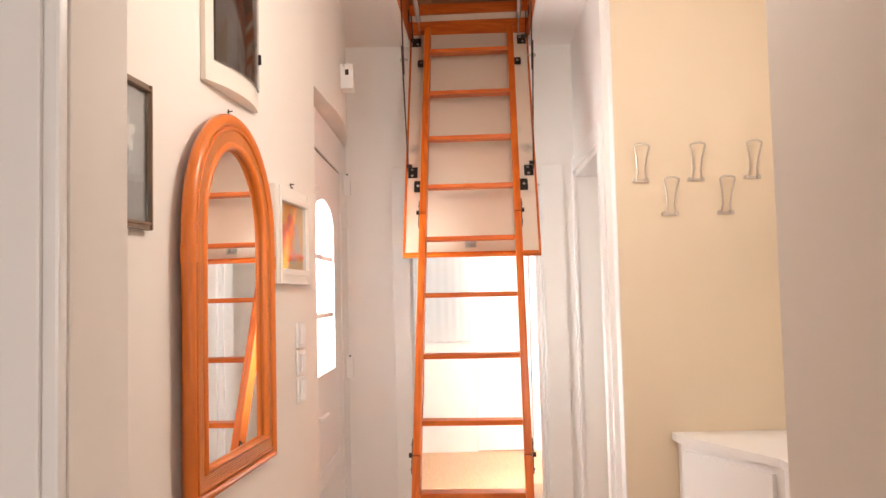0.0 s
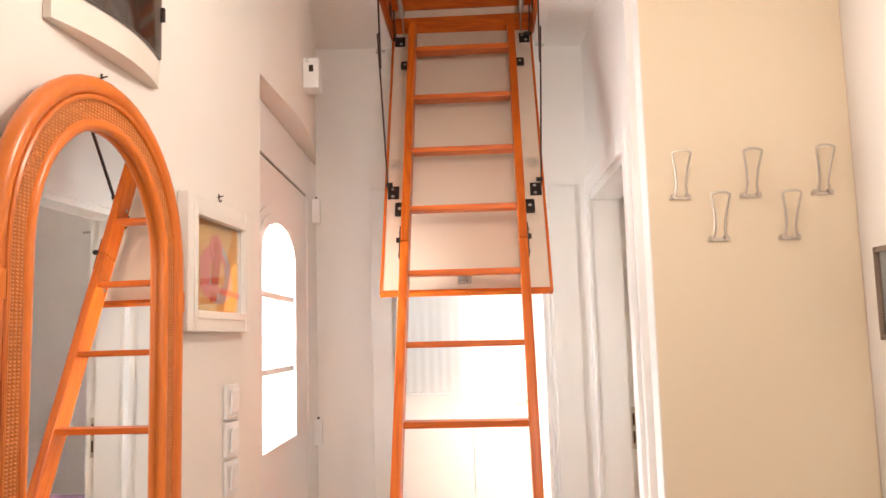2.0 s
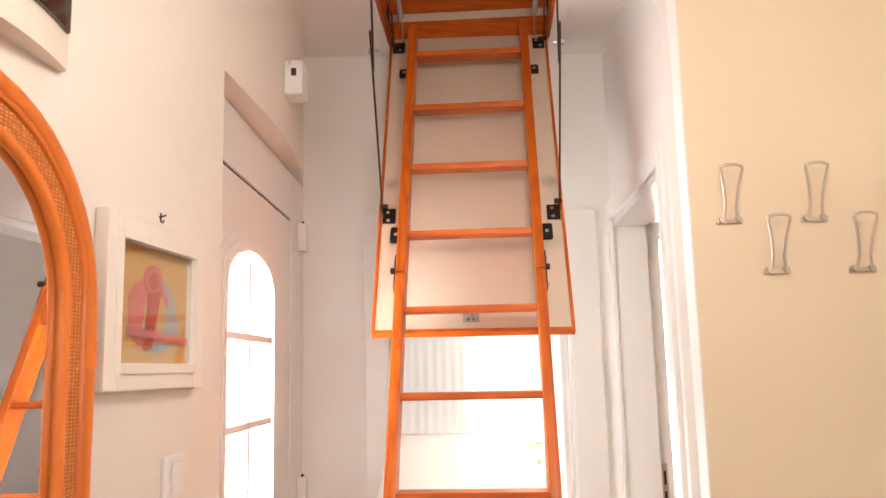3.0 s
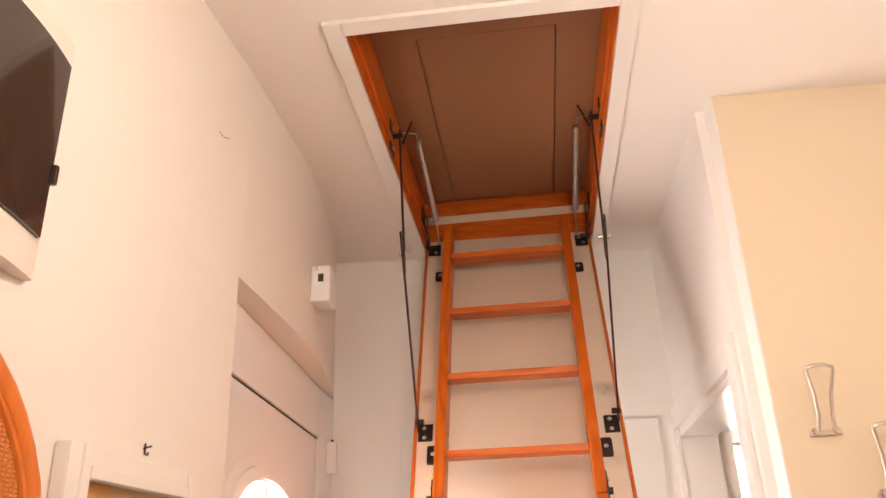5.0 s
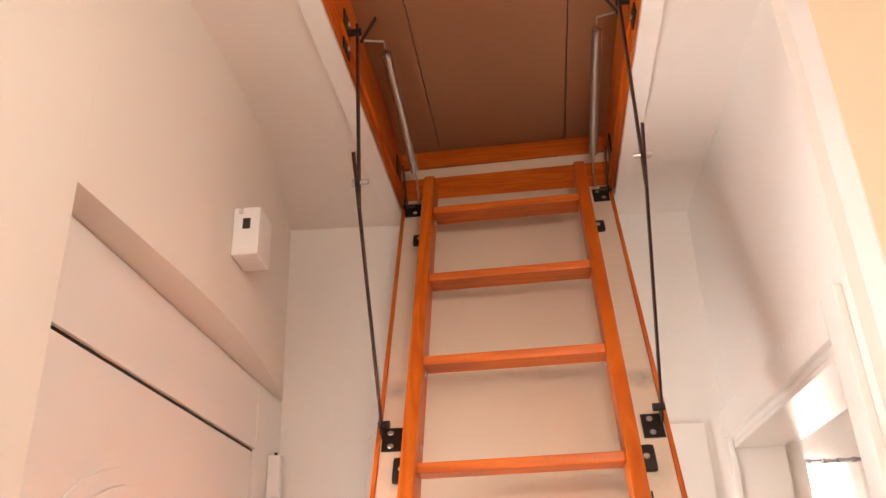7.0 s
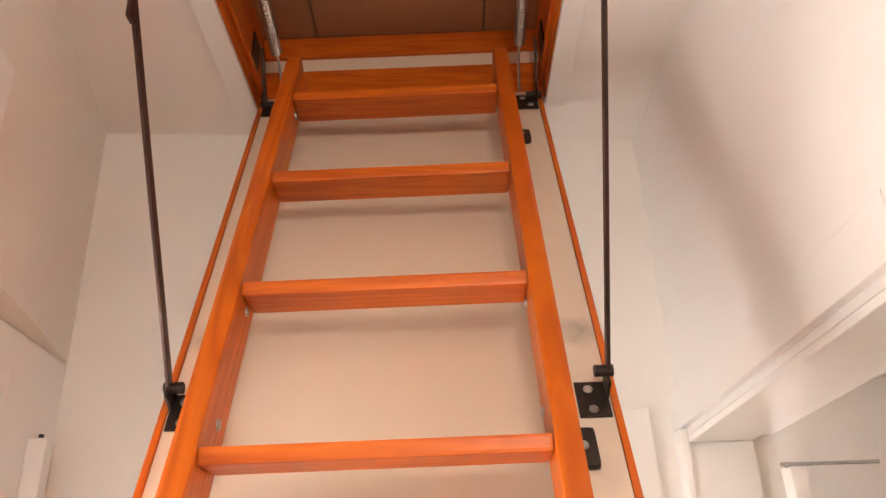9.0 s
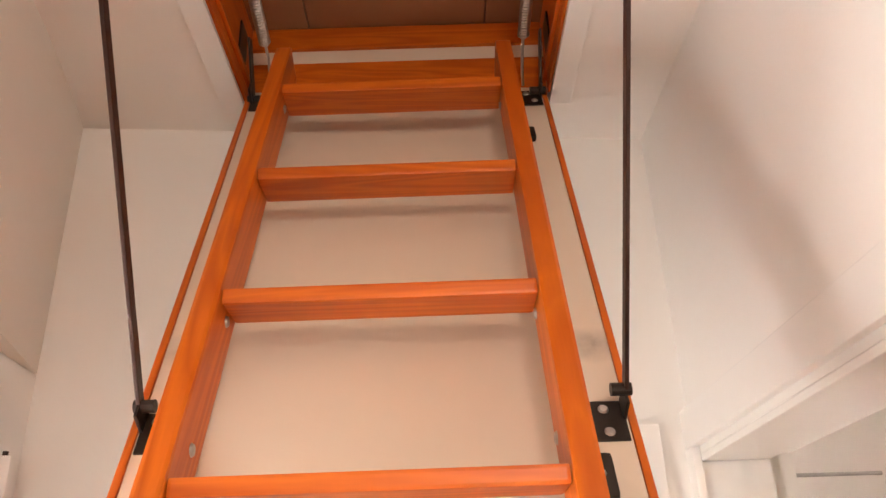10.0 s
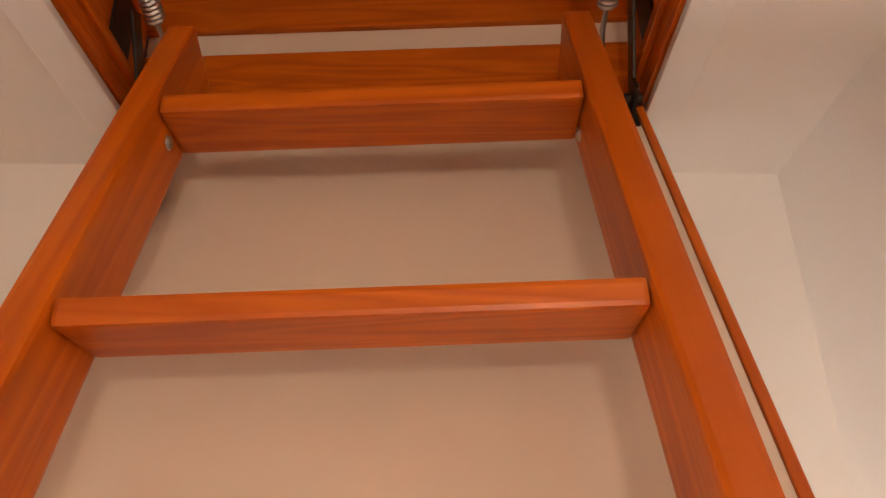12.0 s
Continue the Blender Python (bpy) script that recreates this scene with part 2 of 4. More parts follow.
solid("wall_hooks_end", [(0.695, 0.699, HOOKS, HOOKS + 0.11, 0, TOP)], WHITE_WALL, "white plastered end of the coat hook wall")
# plaster above the entrance, which runs back to the door frame in a soft curve
bow_line = [(-0.441 + 0.069 * k / 24 - 0.134 * max(0.0, (k / 24 - 0.28) / 0.72) ** 1.8, 3.1312 + 1.262 * k / 24) for k in range(25)]
bm = slab(bmesh.new(), bow_line + [(-0.76, 4.393), (-0.76, 3.1312)], TOP - SOFFIT, 2)
lintel = tagged(new("wall_lintel", mesh_of("wall_lintel", bm, WARM_WALL, True)), "white plaster above the entrance recess, tinted as by warm light", "wall", kind="structure")
lintel.location.z = SOFFIT
solid("wall_niche", [(NICHE, 1.50, 1.431, HOOKS, 0, TOP)], WARM_WALL, "white painted side wall of the coat niche")
solid("wall_back", [(-2.4, -0.351, 1.10, 1.25, 0, TOP), (0.537, 5.2, 1.10, 1.43, 0, TOP), (-0.351, 0.537, 1.10, 1.25, 2.12, TOP)], WARM_WALL, "beige wall with the doorway of the first room")
solid("wall_start_room", [(-2.5, -2.4, -3, 1.2, 0, TOP), (2.6, 2.7, -3, 1.10, 0, TOP), (-2.4, -0.7, -3.0, -2.9, 0, TOP), (1.7, 2.6, -3.0, -2.9, 0, TOP), (-0.7, 1.7, -3.0, -2.9, 0, 0.9), (-0.7, 1.7, -3.0, -2.9, 2.3, TOP)], WARM_WALL, "plain walls of the first room with its window opening")
solid("wall_bedroom", [(1.5, 5.1, 3.39, 3.5, 0, TOP), (5.1, 5.2, 3.39, 6.7, 0, TOP), (0.886, 1.0, 6.6, 6.7, 0, TOP), (1.8, 5.1, 6.6, 6.7, 0, TOP), (1.0, 1.8, 6.6, 6.7, 2.35, TOP), (1.0, 1.8, 6.6, 6.7, 0, 0.85)], WHITE_WALL, "white bedroom walls round a wide window")
solid("wall_far_room", [(-1.6, -1.5, 4.4, 7.9, 0, TOP), (0.866, 0.886, 4.63, 6.7, 0, TOP), (1.95, 2.05, 6.7, 7.9, 0, TOP), (-1.5, -0.79, 4.4, 4.52, 0, TOP), (-1.5, -1.0, 7.9, 8.02, 0, TOP), (-1.0, 0.20, 7.9, 8.02, 0, 1.04), (-1.0, 0.20, 7.9, 8.02, 2.25, TOP), (0.20, 0.23, 7.9, 8.02, 0, TOP), (0.23, 0.765, 7.9, 8.02, 2.05, TOP), (0.765, 0.80, 7.9, 8.02, 0, TOP), (0.80, 1.95, 7.9, 8.02, 0, 1.04), (0.80, 1.95, 7.9, 8.02, 2.25, TOP)], WHITE_WALL, "white walls of the far room with two windows")

HATCH = pose(0.135, 3.62, TOP, 0, 0, -2.2)
HW, HL = 0.301, 0.620
bm = bmesh.new()
hole = [HATCH @ Vector(p) for p in ((-HW - 0.02, -HL - 0.02, 0), (HW + 0.02, -HL - 0.02, 0), (HW + 0.02, HL + 0.02, 0), (-HW - 0.02, HL + 0.02, 0))]
outer = [(-2.5, -3.0), (5.2, -3.0), (5.2, 9.0), (-2.5, 9.0)]
for z in (TOP, TOP + 0.18):
    a = [bm.verts.new((x, y, z)) for x, y in outer]
    b = [bm.verts.new((p.x, p.y, z)) for p in hole]
    for i in range(4):
        bm.faces.new((a[i], a[(i + 1) % 4], b[(i + 1) % 4], b[i]))
tagged(new("ceiling", mesh_of("ceiling", bm, CEILING)), "matt white ceiling with the opening for the loft hatch", "ceiling", kind="structure")

# ---- loft hatch in the ceiling ----
hatch = thing("loft_hatch", HATCH, "orange pine hatch box with white trim and brown lid", "loft hatch")
CASE = 0.182
for s in (-1, 1):
    x0, x1 = sorted((s * HW, s * (HW + 0.018)))
    part("side_board", B(x0, x1, -HL, HL, 0.002, CASE, bevel=0.002), WOOD_Y, hatch)
    x0, x1 = sorted((s * (HW - 0.008), s * HW))
    part("bead", B(x0, x1, -HL + 0.002, HL - 0.002, 0.03, 0.044, bevel=0.002), WOOD_Y, hatch)
    x0, x1 = sorted((s * (HW + 0.004), s * (HW + 0.048)))
    part("trim", B(x0, x1, -HL - 0.048, HL + 0.02, -0.012, -0.0005, bevel=0.003), LACQUER, hatch, "white painted trim")
part("trim", B(-HW - 0.0035, HW + 0.0035, -HL - 0.048, -HL - 0.004, -0.012, -0.0005, bevel=0.003), LACQUER, hatch, "white painted trim")
part("near_board", B(-HW, HW, -HL - 0.018, -HL, 0.002, CASE, bevel=0.002), WOOD_X, hatch)
part("far_board", B(-HW, HW, HL, HL + 0.018, 0.002, 0.094, bevel=0.002), WOOD_X, hatch)
part("foam_strip", B(-HW, HW, HL + 0.004, HL + 0.018, 0.0955, 0.1275), PANEL, hatch, "whitish sealing strip")
part("upper_rail", B(-HW, HW, HL - 0.004, HL + 0.018, 0.129, CASE, bevel=0.002), WOOD_X, hatch)
part("lid_rim", box(box(box(box(bmesh.new(), -0.36, -0.186, -0.68, 0.68, CASE + 0.003, CASE + 0.03), 0.186, 0.36, -0.68, 0.68, CASE + 0.003, CASE + 0.03), -0.186, 0.186, -0.68, -0.34, CASE + 0.003, CASE + 0.03), -0.186, 0.186, 0.655, 0.68, CASE + 0.003, CASE + 0.03), LID, hatch, "brown insulated lid rim")
part("lid", B(-0.183, 0.183, -0.337, 0.652, CASE + 0.004, CASE + 0.028, bevel=0.002), LID, hatch, "brown insulated lid board")
part("lid_gap", B(-0.36, 0.36, -0.68, 0.68, CASE + 0.031, CASE + 0.05), DARK_STRAP, hatch)

# ---- loft ladder ----
LEAN = 26.0
LADDER = pose(0.150, 4.027, 2.685, 0, 0, -2.74) @ pose(0, 0, 0, 0, 0.15, 0) @ pose(0, 0, 0, -LEAN, 0, 0)
STEP, HALF, THICK, DEEP = 0.2620, 0.1870, 0.029, 0.075
ladder = thing("loft_ladder", LADDER, "orange varnished pine folding loft ladder, unfolded to the floor", "ladder")
FOOT = -2.948
joints = [0.145, -0.932, -1.962, FOOT]
for k in range(3):
    for s in (-1, 1):
        x0, x1 = sorted((s * HALF, s * (HALF + THICK)))
        rail = part("stringer", B(x0, x1, 0, DEEP, joints[k + 1] + 0.0015, joints[k] - 0.0015, bevel=0.005), WOOD_Z, ladder)
        # folding hinge on the outer face of each joint, with rivets
        if k < 2:
            z = joints[k + 1]
            leaf = part("fold_hinge", B(*sorted((s * (HALF + THICK + 0.0005), s * (HALF + THICK + 0.0035))), 0.002, 0.03, z - 0.062, z + 0.062, bevel=0.001), BLACK_STEEL, ladder, "black steel folding hinge")
            part("knuckle", rod(bmesh.new(), (s * (HALF + THICK + 0.0005), -0.004, z), (s * (HALF + THICK + 0.012), -0.004, z), 0.009), BLACK_STEEL, leaf)
            for dz in (-0.045, 0.045):
                part("rivet", rod(bmesh.new(), (s * (HALF + THICK + 0.0035), 0.016, z + dz), (s * (HALF + THICK + 0.0085), 0.016, z + dz), 0.006, 0.004), ZINC, leaf)
tread = mesh_of("tread", B(-HALF + 0.001, HALF - 0.001, 0.0, 0.069, -0.0195, 0.0, bevel=0.004), WOOD_X)
screw = mesh_of("screw", rod(rod(bmesh.new(), (0, 0, 0), (0.0025, 0, 0), 0.0075, 0.006), (0.0025, 0, 0), (0.0032, 0, 0), 0.003), ZINC, True)
for k in range(11):
    step = part("tread", tread, WOOD_X, ladder, m=pose(0, 0.002, -k * STEP, LEAN, 0, 0))
for k in (0, 2, 3, 4):
    z = -k * STEP
    part("screw", screw, ZINC, ladder, m=pose(-HALF + 0.0003, 0.043, z - 0.014 + (0.075 if k == 3 else 0)))
    part("screw", screw, ZINC, ladder, m=pose(HALF - 0.0003, 0.055, z - 0.006 + (0.075 if k == 3 else 0), 0, 0, 180))

panel = part("hatch_door", B(-0.288, 0.288, 0.131, 0.155, -1.052, 0.215, bevel=0.002), PANEL, ladder, "off-white hatch door board with an orange pine edge", pose(0, 0, 0, 0, -0.2, 1.0))
for x0, x1, z0, z1 in ((-0.298, -0.2885, -1.065, 0.215), (0.2885, 0.298, -1.065, 0.215), (-0.288, 0.288, -1.064, -1.0525)):
    part("edge_strip", B(x0, x1, 0.1285, 0.158, z0, z1, bevel=0.002), WOOD_Z if z1 > 0 else WOOD_X, panel)


def bracket(w, h, parent, x, z, holes, lug=0):
    """A pressed black steel plate on the hatch door, with screw heads and a bent lug."""
    bm = B(-w / 2, w / 2, -0.004, -0.0005, -h / 2, h / 2, bevel=0.0016)
    if lug:
        box(bm, *sorted((lug * (w / 2 - 0.004), lug * w / 2)), -0.034, -0.004, 0.0, h / 2, 0.0012)
    ob = part("bracket", bm, BLACK_STEEL, parent, "black pressed steel bracket", pose(x, 0.131, z))
    for hx, hz in holes:
        part("screw", rod(rod(bmesh.new(), (hx, -0.0042, hz), (hx, -0.0068, hz), 0.0066, 0.0045), (hx, -0.0068, hz), (hx, -0.0072, hz), 0.002), ZINC, ob)
    return ob


for s in (-1, 1):
    bracket(0.044, 0.056, panel, s * 0.264, 0.163, ((-0.008, 0.015), (0.006, -0.013)), s)
    bracket(0.042, 0.058, panel, s * 0.264, -0.636, ((-0.004, 0.016), (-0.002, -0.017)), s)
    # rounded spacer blocks that carry the stringers
    for z, h in ((0.017, 0.040), (-0.716, 0.058)):
        bm = B(-0.02, 0.02, -0.014, -0.0005, -h / 2, h / 2, bevel=0.008)
        block = part("spacer", bm, BLACK_STEEL, panel, "black spacer block", pose(s * 0.236, 0.131, z), True)
        part("screw", rod(bmesh.new(), (s * 0.002, -0.0145, 0), (s * 0.002, -0.017, 0), 0.0066, 0.005), ZINC, block)
latch = part("latch", B(-0.024, 0.024, -0.004, -0.0005, -0.024, 0.022, bevel=0.0015), ZINC, panel, "grey steel hatch latch", pose(-0.004, 0.131, -1.008))
part("latch_tongue", box(B(-0.012, -0.004, -0.02, -0.004, -0.02, 0.024, bevel=0.002), 0.004, 0.012, -0.02, -0.004, -0.02, 0.024, bevel=0.002), ZINC, latch)
part("latch_pin", rod(bmesh.new(), (-0.018, -0.014, 0.004), (0.018, -0.014, 0.004), 0.004), ZINC, latch)

# ---- steel arms and springs between hatch box and hatch door ----


def strap(bm, a, b, wide, thick, across):
    """A flat bar from a to b; across is the direction of its thickness."""
    a, b, across = Vector(a), Vector(b), Vector(across).normalized()
    way = (b - a).normalized()
    broad = way.cross(across).normalized()
    across = broad.cross(way)
    m = Matrix((across, broad, way)).transposed().to_4x4()
    m.translation = (a + b) / 2
    n = (b - a).length / 2
    return box(bm, -thick / 2, thick / 2, -wide / 2, wide / 2, -n, n, min(thick, wide) * 0.25, m)


to_hatch = HATCH.inverted()
for s in (-1, 1):
    arm = part("folding_arm", strap(bmesh.new(), (s * 0.275, -0.078, 0.075), (s * 0.267, -0.08, -0.374), 0.015, 0.005, (1, 0, 0)), DARK_STRAP, hatch, "dark steel folding arm")
    top = Vector((s * 0.275, -0.078, 0.06))
    low = to_hatch @ LADDER @ Vector((s * 0.278, 0.100, -0.616))
    mid = Vector((s * 0.267, -0.08, -0.314))
    side = (1, 0, 0)
    off = Vector((s * 0.0056, 0, 0))
    part("lower_bar", strap(bmesh.new(), mid - (low - mid).normalized() * 0.06 + off, low + off, 0.015, 0.005, side), DARK_STRAP, arm)
    part("stop_rod", strap(bmesh.new(), top + Vector((-s * 0.008, 0, -0.03)), top + Vector((-s * 0.03, 0.045, 0.07)), 0.007, 0.004, side), DARK_STRAP, arm)
    plate = part("pivot_plate", B(*sorted((s * (HW - 0.0005), s * (HW - 0.004))), -0.103, -0.047, 0.005, 0.105, bevel=0.0014), BLACK_STEEL, arm, "black pivot plate")
    part("rivet", rod(bmesh.new(), (s * (HW - 0.004), -0.075, 0.06), (s * 0.267, -0.075, 0.06), 0.008), BLACK_STEEL, plate)
    for dz in (0.025, 0.09):
        part("screw", rod(bmesh.new(), (s * (HW - 0.004), -0.067, dz), (s * (HW - 0.0075), -0.067, dz), 0.0065, 0.005), ZINC, plate)
    part("bolt", rod(rod(bmesh.new(), mid + Vector((-0.015, 0, 0)), mid + Vector((0.018, 0, 0)), 0.0045), mid + Vector((s * 0.008, 0, 0)), mid + Vector((s * 0.014, 0, 0)), 0.009, sides=6), ZINC, arm, "zinc bolt and nut")
    part("foot_rivet", rod(bmesh.new(), low + Vector((-0.012, 0, 0)), low + Vector((0.012, 0, 0)), 0.008), BLACK_STEEL, arm)

    turns, n = 70, 70 * 9
    a, b = Vector((s * 0.248, 0.09, 0.145)), Vector((s * 0.248, 0.55, 0.055))
    way = (b - a).normalized()
    e1 = way.orthogonal().normalized()
    e2 = way.cross(e1)
    pts = [a + way * ((b - a).length * (0.03 + 0.9 * i / n)) + 0.0095 * (math.cos(turns * math.tau * i / n) * e1 + math.sin(turns * math.tau * i / n) * e2) for i in range(n + 1)]
    spring = part("spring", tube(bmesh.new(), pts, 0.0026, 5), ZINC, hatch, "galvanised coil spring", smooth=True)
    part("core", rod(bmesh.new(), a + way * 0.01, b - way * 0.03, 0.006), ZINC, spring, smooth=True)
    part("hook", tube(bmesh.new(), [b - way * 0.035, b, b + Vector((0, 0.03, -0.035)), b + Vector((0, 0.034, -0.06))], 0.003, 6), ZINC, spring, smooth=True)
    part("eye", tube(bmesh.new(), [a, a - way * 0.012 + Vector((0, 0, 0.01)), a - way * 0.02 + Vector((s * 0.05, 0, 0.012))], 0.003, 6), ZINC, spring, smooth=True)
    hinge = part("strap_hinge", strap(bmesh.new(), (s * 0.286, 0.545, 0.10), (s * 0.284, 0.600, -0.005), 0.024, 0.004, side), BLACK_STEEL, hatch, "black steel strap hinge")
    part("strap_plate", B(*sorted((s * (HW - 0.0005), s * (HW - 0.0045))), 0.52, 0.57, 0.045, 0.125, bevel=0.0015), BLACK_STEEL, hinge)
    part("pin", rod(bmesh.new(), (s * 0.262, 0.598, -0.008), (s * 0.294, 0.598, -0.008), 0.008), BLACK_STEEL, hinge)

# ---- entrance door in its recess ----
entrance = thing("door_1", pose(-0.494, 3.10, 0), "white plastic entrance door with an arched six-pane frosted window, closed", "door", kind="structure")
FRAME_END = 1.272
part("door_frame", box(box(B(-0.07, 0, 0.035, 0.07, 0.001, 2.273, bevel=0.004), -0.07, 0, FRAME_END - 0.243, FRAME_END, 0.001, 2.273, bevel=0.004), -0.07, 0.0, 0.0705, FRAME_END - 0.2435, 2.108, 2.273, bevel=0.004), PVC, entrance)
D0, D1 = 0.076, FRAME_END - 0.248  # the leaf, along the wall
WY0, WY1, WZ0, WZ1, SPRING = 0.262, 0.757, 1.190, 1.908, 1.800


def arch(y0, y1, z0, spring, top, n=14):
    """The outline of an opening with a shallow arched head."""
    c, half = (y0 + y1) / 2, (y1 - y0) / 2
    head = [(c + half * math.cos(math.pi * k / n), spring + (top - spring) * math.sin(math.pi * k / n)) for k in range(n + 1)]
    return [(y0, z0), (y1, z0)] + head


def ring(bm, inner, outer, x0, x1):
    """A band between two outlines with the same number of points, thick from x0 to x1."""
    rows = [[bm.verts.new((x, *p)) for p in line] for x, line in ((x1, inner), (x1, outer), (x0, outer), (x0, inner))]
    n = len(inner)
    for a, b in ((0, 1), (1, 2), (2, 3), (3, 0)):
        for i in range(n):
            j = (i + 1) % n
            bm.faces.new((rows[a][i], rows[a][j], rows[b][j], rows[b][i]))
    return bm


def grown(line, d):
    c = Vector((sum(p[0] for p in line) / len(line), sum(p[1] for p in line) / len(line)))
    ys, zs = [p[0] for p in line], [p[1] for p in line]
    ky, kz = 1 + 2 * d / (max(ys) - min(ys)), 1 + 2 * d / (max(zs) - min(zs))
    cy, cz = (max(ys) + min(ys)) / 2, (max(zs) + min(zs)) / 2
    return [(cy + (y - cy) * ky, cz + (z - cz) * kz) for y, z in line]


pane = arch(WY0, WY1, WZ0, SPRING, WZ1)
dense = []
for i in range(len(pane)):
    p, q = Vector(pane[i]), Vector(pane[(i + 1) % len(pane)])
    m = 12 if (q - p).length > 0.2 else 1
    dense += [tuple(p.lerp(q, k / m)) for k in range(m)]
bm = bmesh.new()
for y0, y1, z0, z1 in ((D0, WY0, 0.012, 2.101), (WY1, D1, 0.012, 2.101), (WY0, WY1, 0.012, WZ0), (WY0, WY1, WZ1, 2.101)):
    box(bm, -0.058, -0.006, y0, y1, z0, z1)
mid_y = (WY0 + WY1) / 2
for lo in (True, False):
    head = [p for p in pane[2:] if (p[0] <= mid_y + 1e-6 if lo else p[0] >= mid_y - 1e-6)]
    corner = (WY0, WZ1) if lo else (WY1, WZ1)
    made = slab(bmesh.new(), head + [corner], 0.052, 0)
    for v in made.verts:
        v.co.x -= 0.058
    spare = bpy.data.meshes.new("spandrel")
    made.to_mesh(spare)
    made.free()
    bm.from_mesh(spare)
leaf = part("leaf", bm, PVC, entrance)
part("window_moulding", ring(bmesh.new(), grown(dense, 0.004), grown(dense, 0.035), -0.006, 0.004), PVC, leaf)
part("window_moulding", ring(bmesh.new(), grown(dense, 0.036), grown(dense, 0.062), -0.006, -0.001), PVC, leaf)
part("raised_panel", B(-0.0055, 0.002, 0.26, 0.92, 0.22, 0.8, bevel=0.007), PVC, leaf)
part("raised_panel", B(0.0025, 0.007, 0.32, 0.86, 0.28, 0.74, bevel=0.004), PVC, leaf)
part("pane", slab(bmesh.new(), [(y, z) for y, z in dense], 0.006, 0), FROST, leaf, "frosted white door glass", pose(-0.034, 0, 0)).visible_shadow = False
for z in (1.424, 1.668):
    part("glazing_bar", B(-0.027, -0.004, WY0, WY1, z - 0.010, z + 0.010, bevel=0.003), PVC, leaf)
for y in (mid_y,):
    part("glazing_bar", B(-0.027, -0.006, y - 0.009, y + 0.009, WZ0, WZ1 - 0.012, bevel=0.003), PVC, leaf)
part("seal", box(B(-0.052, -0.0075, D0 - 0.0035, D1 + 0.0035, 2.1015, 2.1075), -0.052, -0.0075, D1 + 0.0005, D1 + 0.0048, 0.012, 2.101), BLACK_STEEL, entrance, "black door seal")
for z in (1.15, 2.06):
    hinge = part("hinge", B(0.0005, 0.034, D1 + 0.105, D1 + 0.131, z - 0.052, z + 0.052, bevel=0.004), PVC, entrance, "white door hinge")
    part("pin_cap", rod(bmesh.new(), (0.018, D1 + 0.118, z + 0.052), (0.018, D1 + 0.118, z + 0.06), 0.0045), BLACK_STEEL, hinge)
handle = part("door_handle", B(0.0005 - 0.006, 0.008 - 0.006, D0 + 0.03, D0 + 0.065, 0.93, 1.15, bevel=0.003), PVC, leaf)
part("lever", tube(bmesh.new(), [(0.0, D0 + 0.048, 1.05), (0.045, D0 + 0.048, 1.05), (0.052, D0 + 0.06, 1.05), (0.052, D0 + 0.17, 1.05)], 0.009), PVC, handle)

# ---- bedroom doorway in the right wall ----
door2 = thing("door_2", RIGHT, "white painted wooden door frame of the bedroom, standing open", "door frame", kind="structure")
for y0, y1, z1 in ((0.032, 0.095, 2.190), (0.905, 0.9645, 2.1175)):
    part("casing", B(-0.016, -0.0005, y0, y1, 0.001, z1, bevel=0.003), LACQUER, door2)
part("casing", B(-0.016, -0.0005, 0.0955, 0.9645, 2.118, 2.190, bevel=0.003), LACQUER, door2)
part("jamb", B(0.0, 0.172, 0.0705, 0.092, 0.001, 2.104), LACQUER, door2)
part("jamb", B(0.0, 0.172, 0.925, 0.9495, 0.001, 2.104), LACQUER, door2)
part("head", B(0.0, 0.172, 0.0705, 0.9495, 2.105, 2.129), LACQUER, door2)
for y0, y1, z0, z1 in ((0.0925, 0.104, 0.001, 2.092), (0.912, 0.9245, 0.001, 2.092), (0.1045, 0.9115, 2.092, 2.1045)):
    part("stop_bead", B(0.0, 0.125, y0, y1, z0, z1, bevel=0.002), LACQUER, door2)
strike = part("strike_plate", B(0.129, 0.149, 0.9225, 0.9248, 1.03, 1.205, bevel=0.0006), NICKEL, door2, "nickel strike plate with two slots")
for z in (1.055, 1.128):
    part("slot", B(0.135, 0.143, 0.9218, 0.9226, z, z + 0.05), DARK_STRAP, strike)
    part("screw", rod(bmesh.new(), (0.139, 0.9225, z - 0.012), (0.139, 0.9212, z - 0.012), 0.004, 0.003), ZINC, strike)

# ---- doorway in the far wall ----
door3 = thing("door_3", FW @ pose(-0.70, 0, 0), "white painted door frame leading to the far room", "door frame", kind="structure")
part("casing", B(-0.262, -0.177, -0.014, -0.0005, 0.001, 2.165, bevel=0.003), LACQUER, door3)
part("casing", B(0.516, 0.632, -0.014, -0.0005, 0.001, 2.165, bevel=0.003), LACQUER, door3)
part("casing", B(-0.1765, 0.5155, -0.014, -0.0005, 2.062, 2.165, bevel=0.003), LACQUER, door3)
part("jamb", B(-0.1995, -0.172, 0.0, 0.152, 0.001, 2.06), LACQUER, door3)
part("jamb", B(0.512, 0.5395, 0.0, 0.152, 0.001, 2.06), LACQUER, door3)
part("head", B(-0.1995, 0.5395, 0.0, 0.152, 2.0605, 2.089), LACQUER, door3)
part("stop_bead", B(-0.1715, -0.16, 0.05, 0.152, 0.001, 2.0595, bevel=0.002), LACQUER, door3)
part("stop_bead", B(0.5, 0.5115, 0.05, 0.152, 0.001, 2.0595, bevel=0.002), LACQUER, door3)

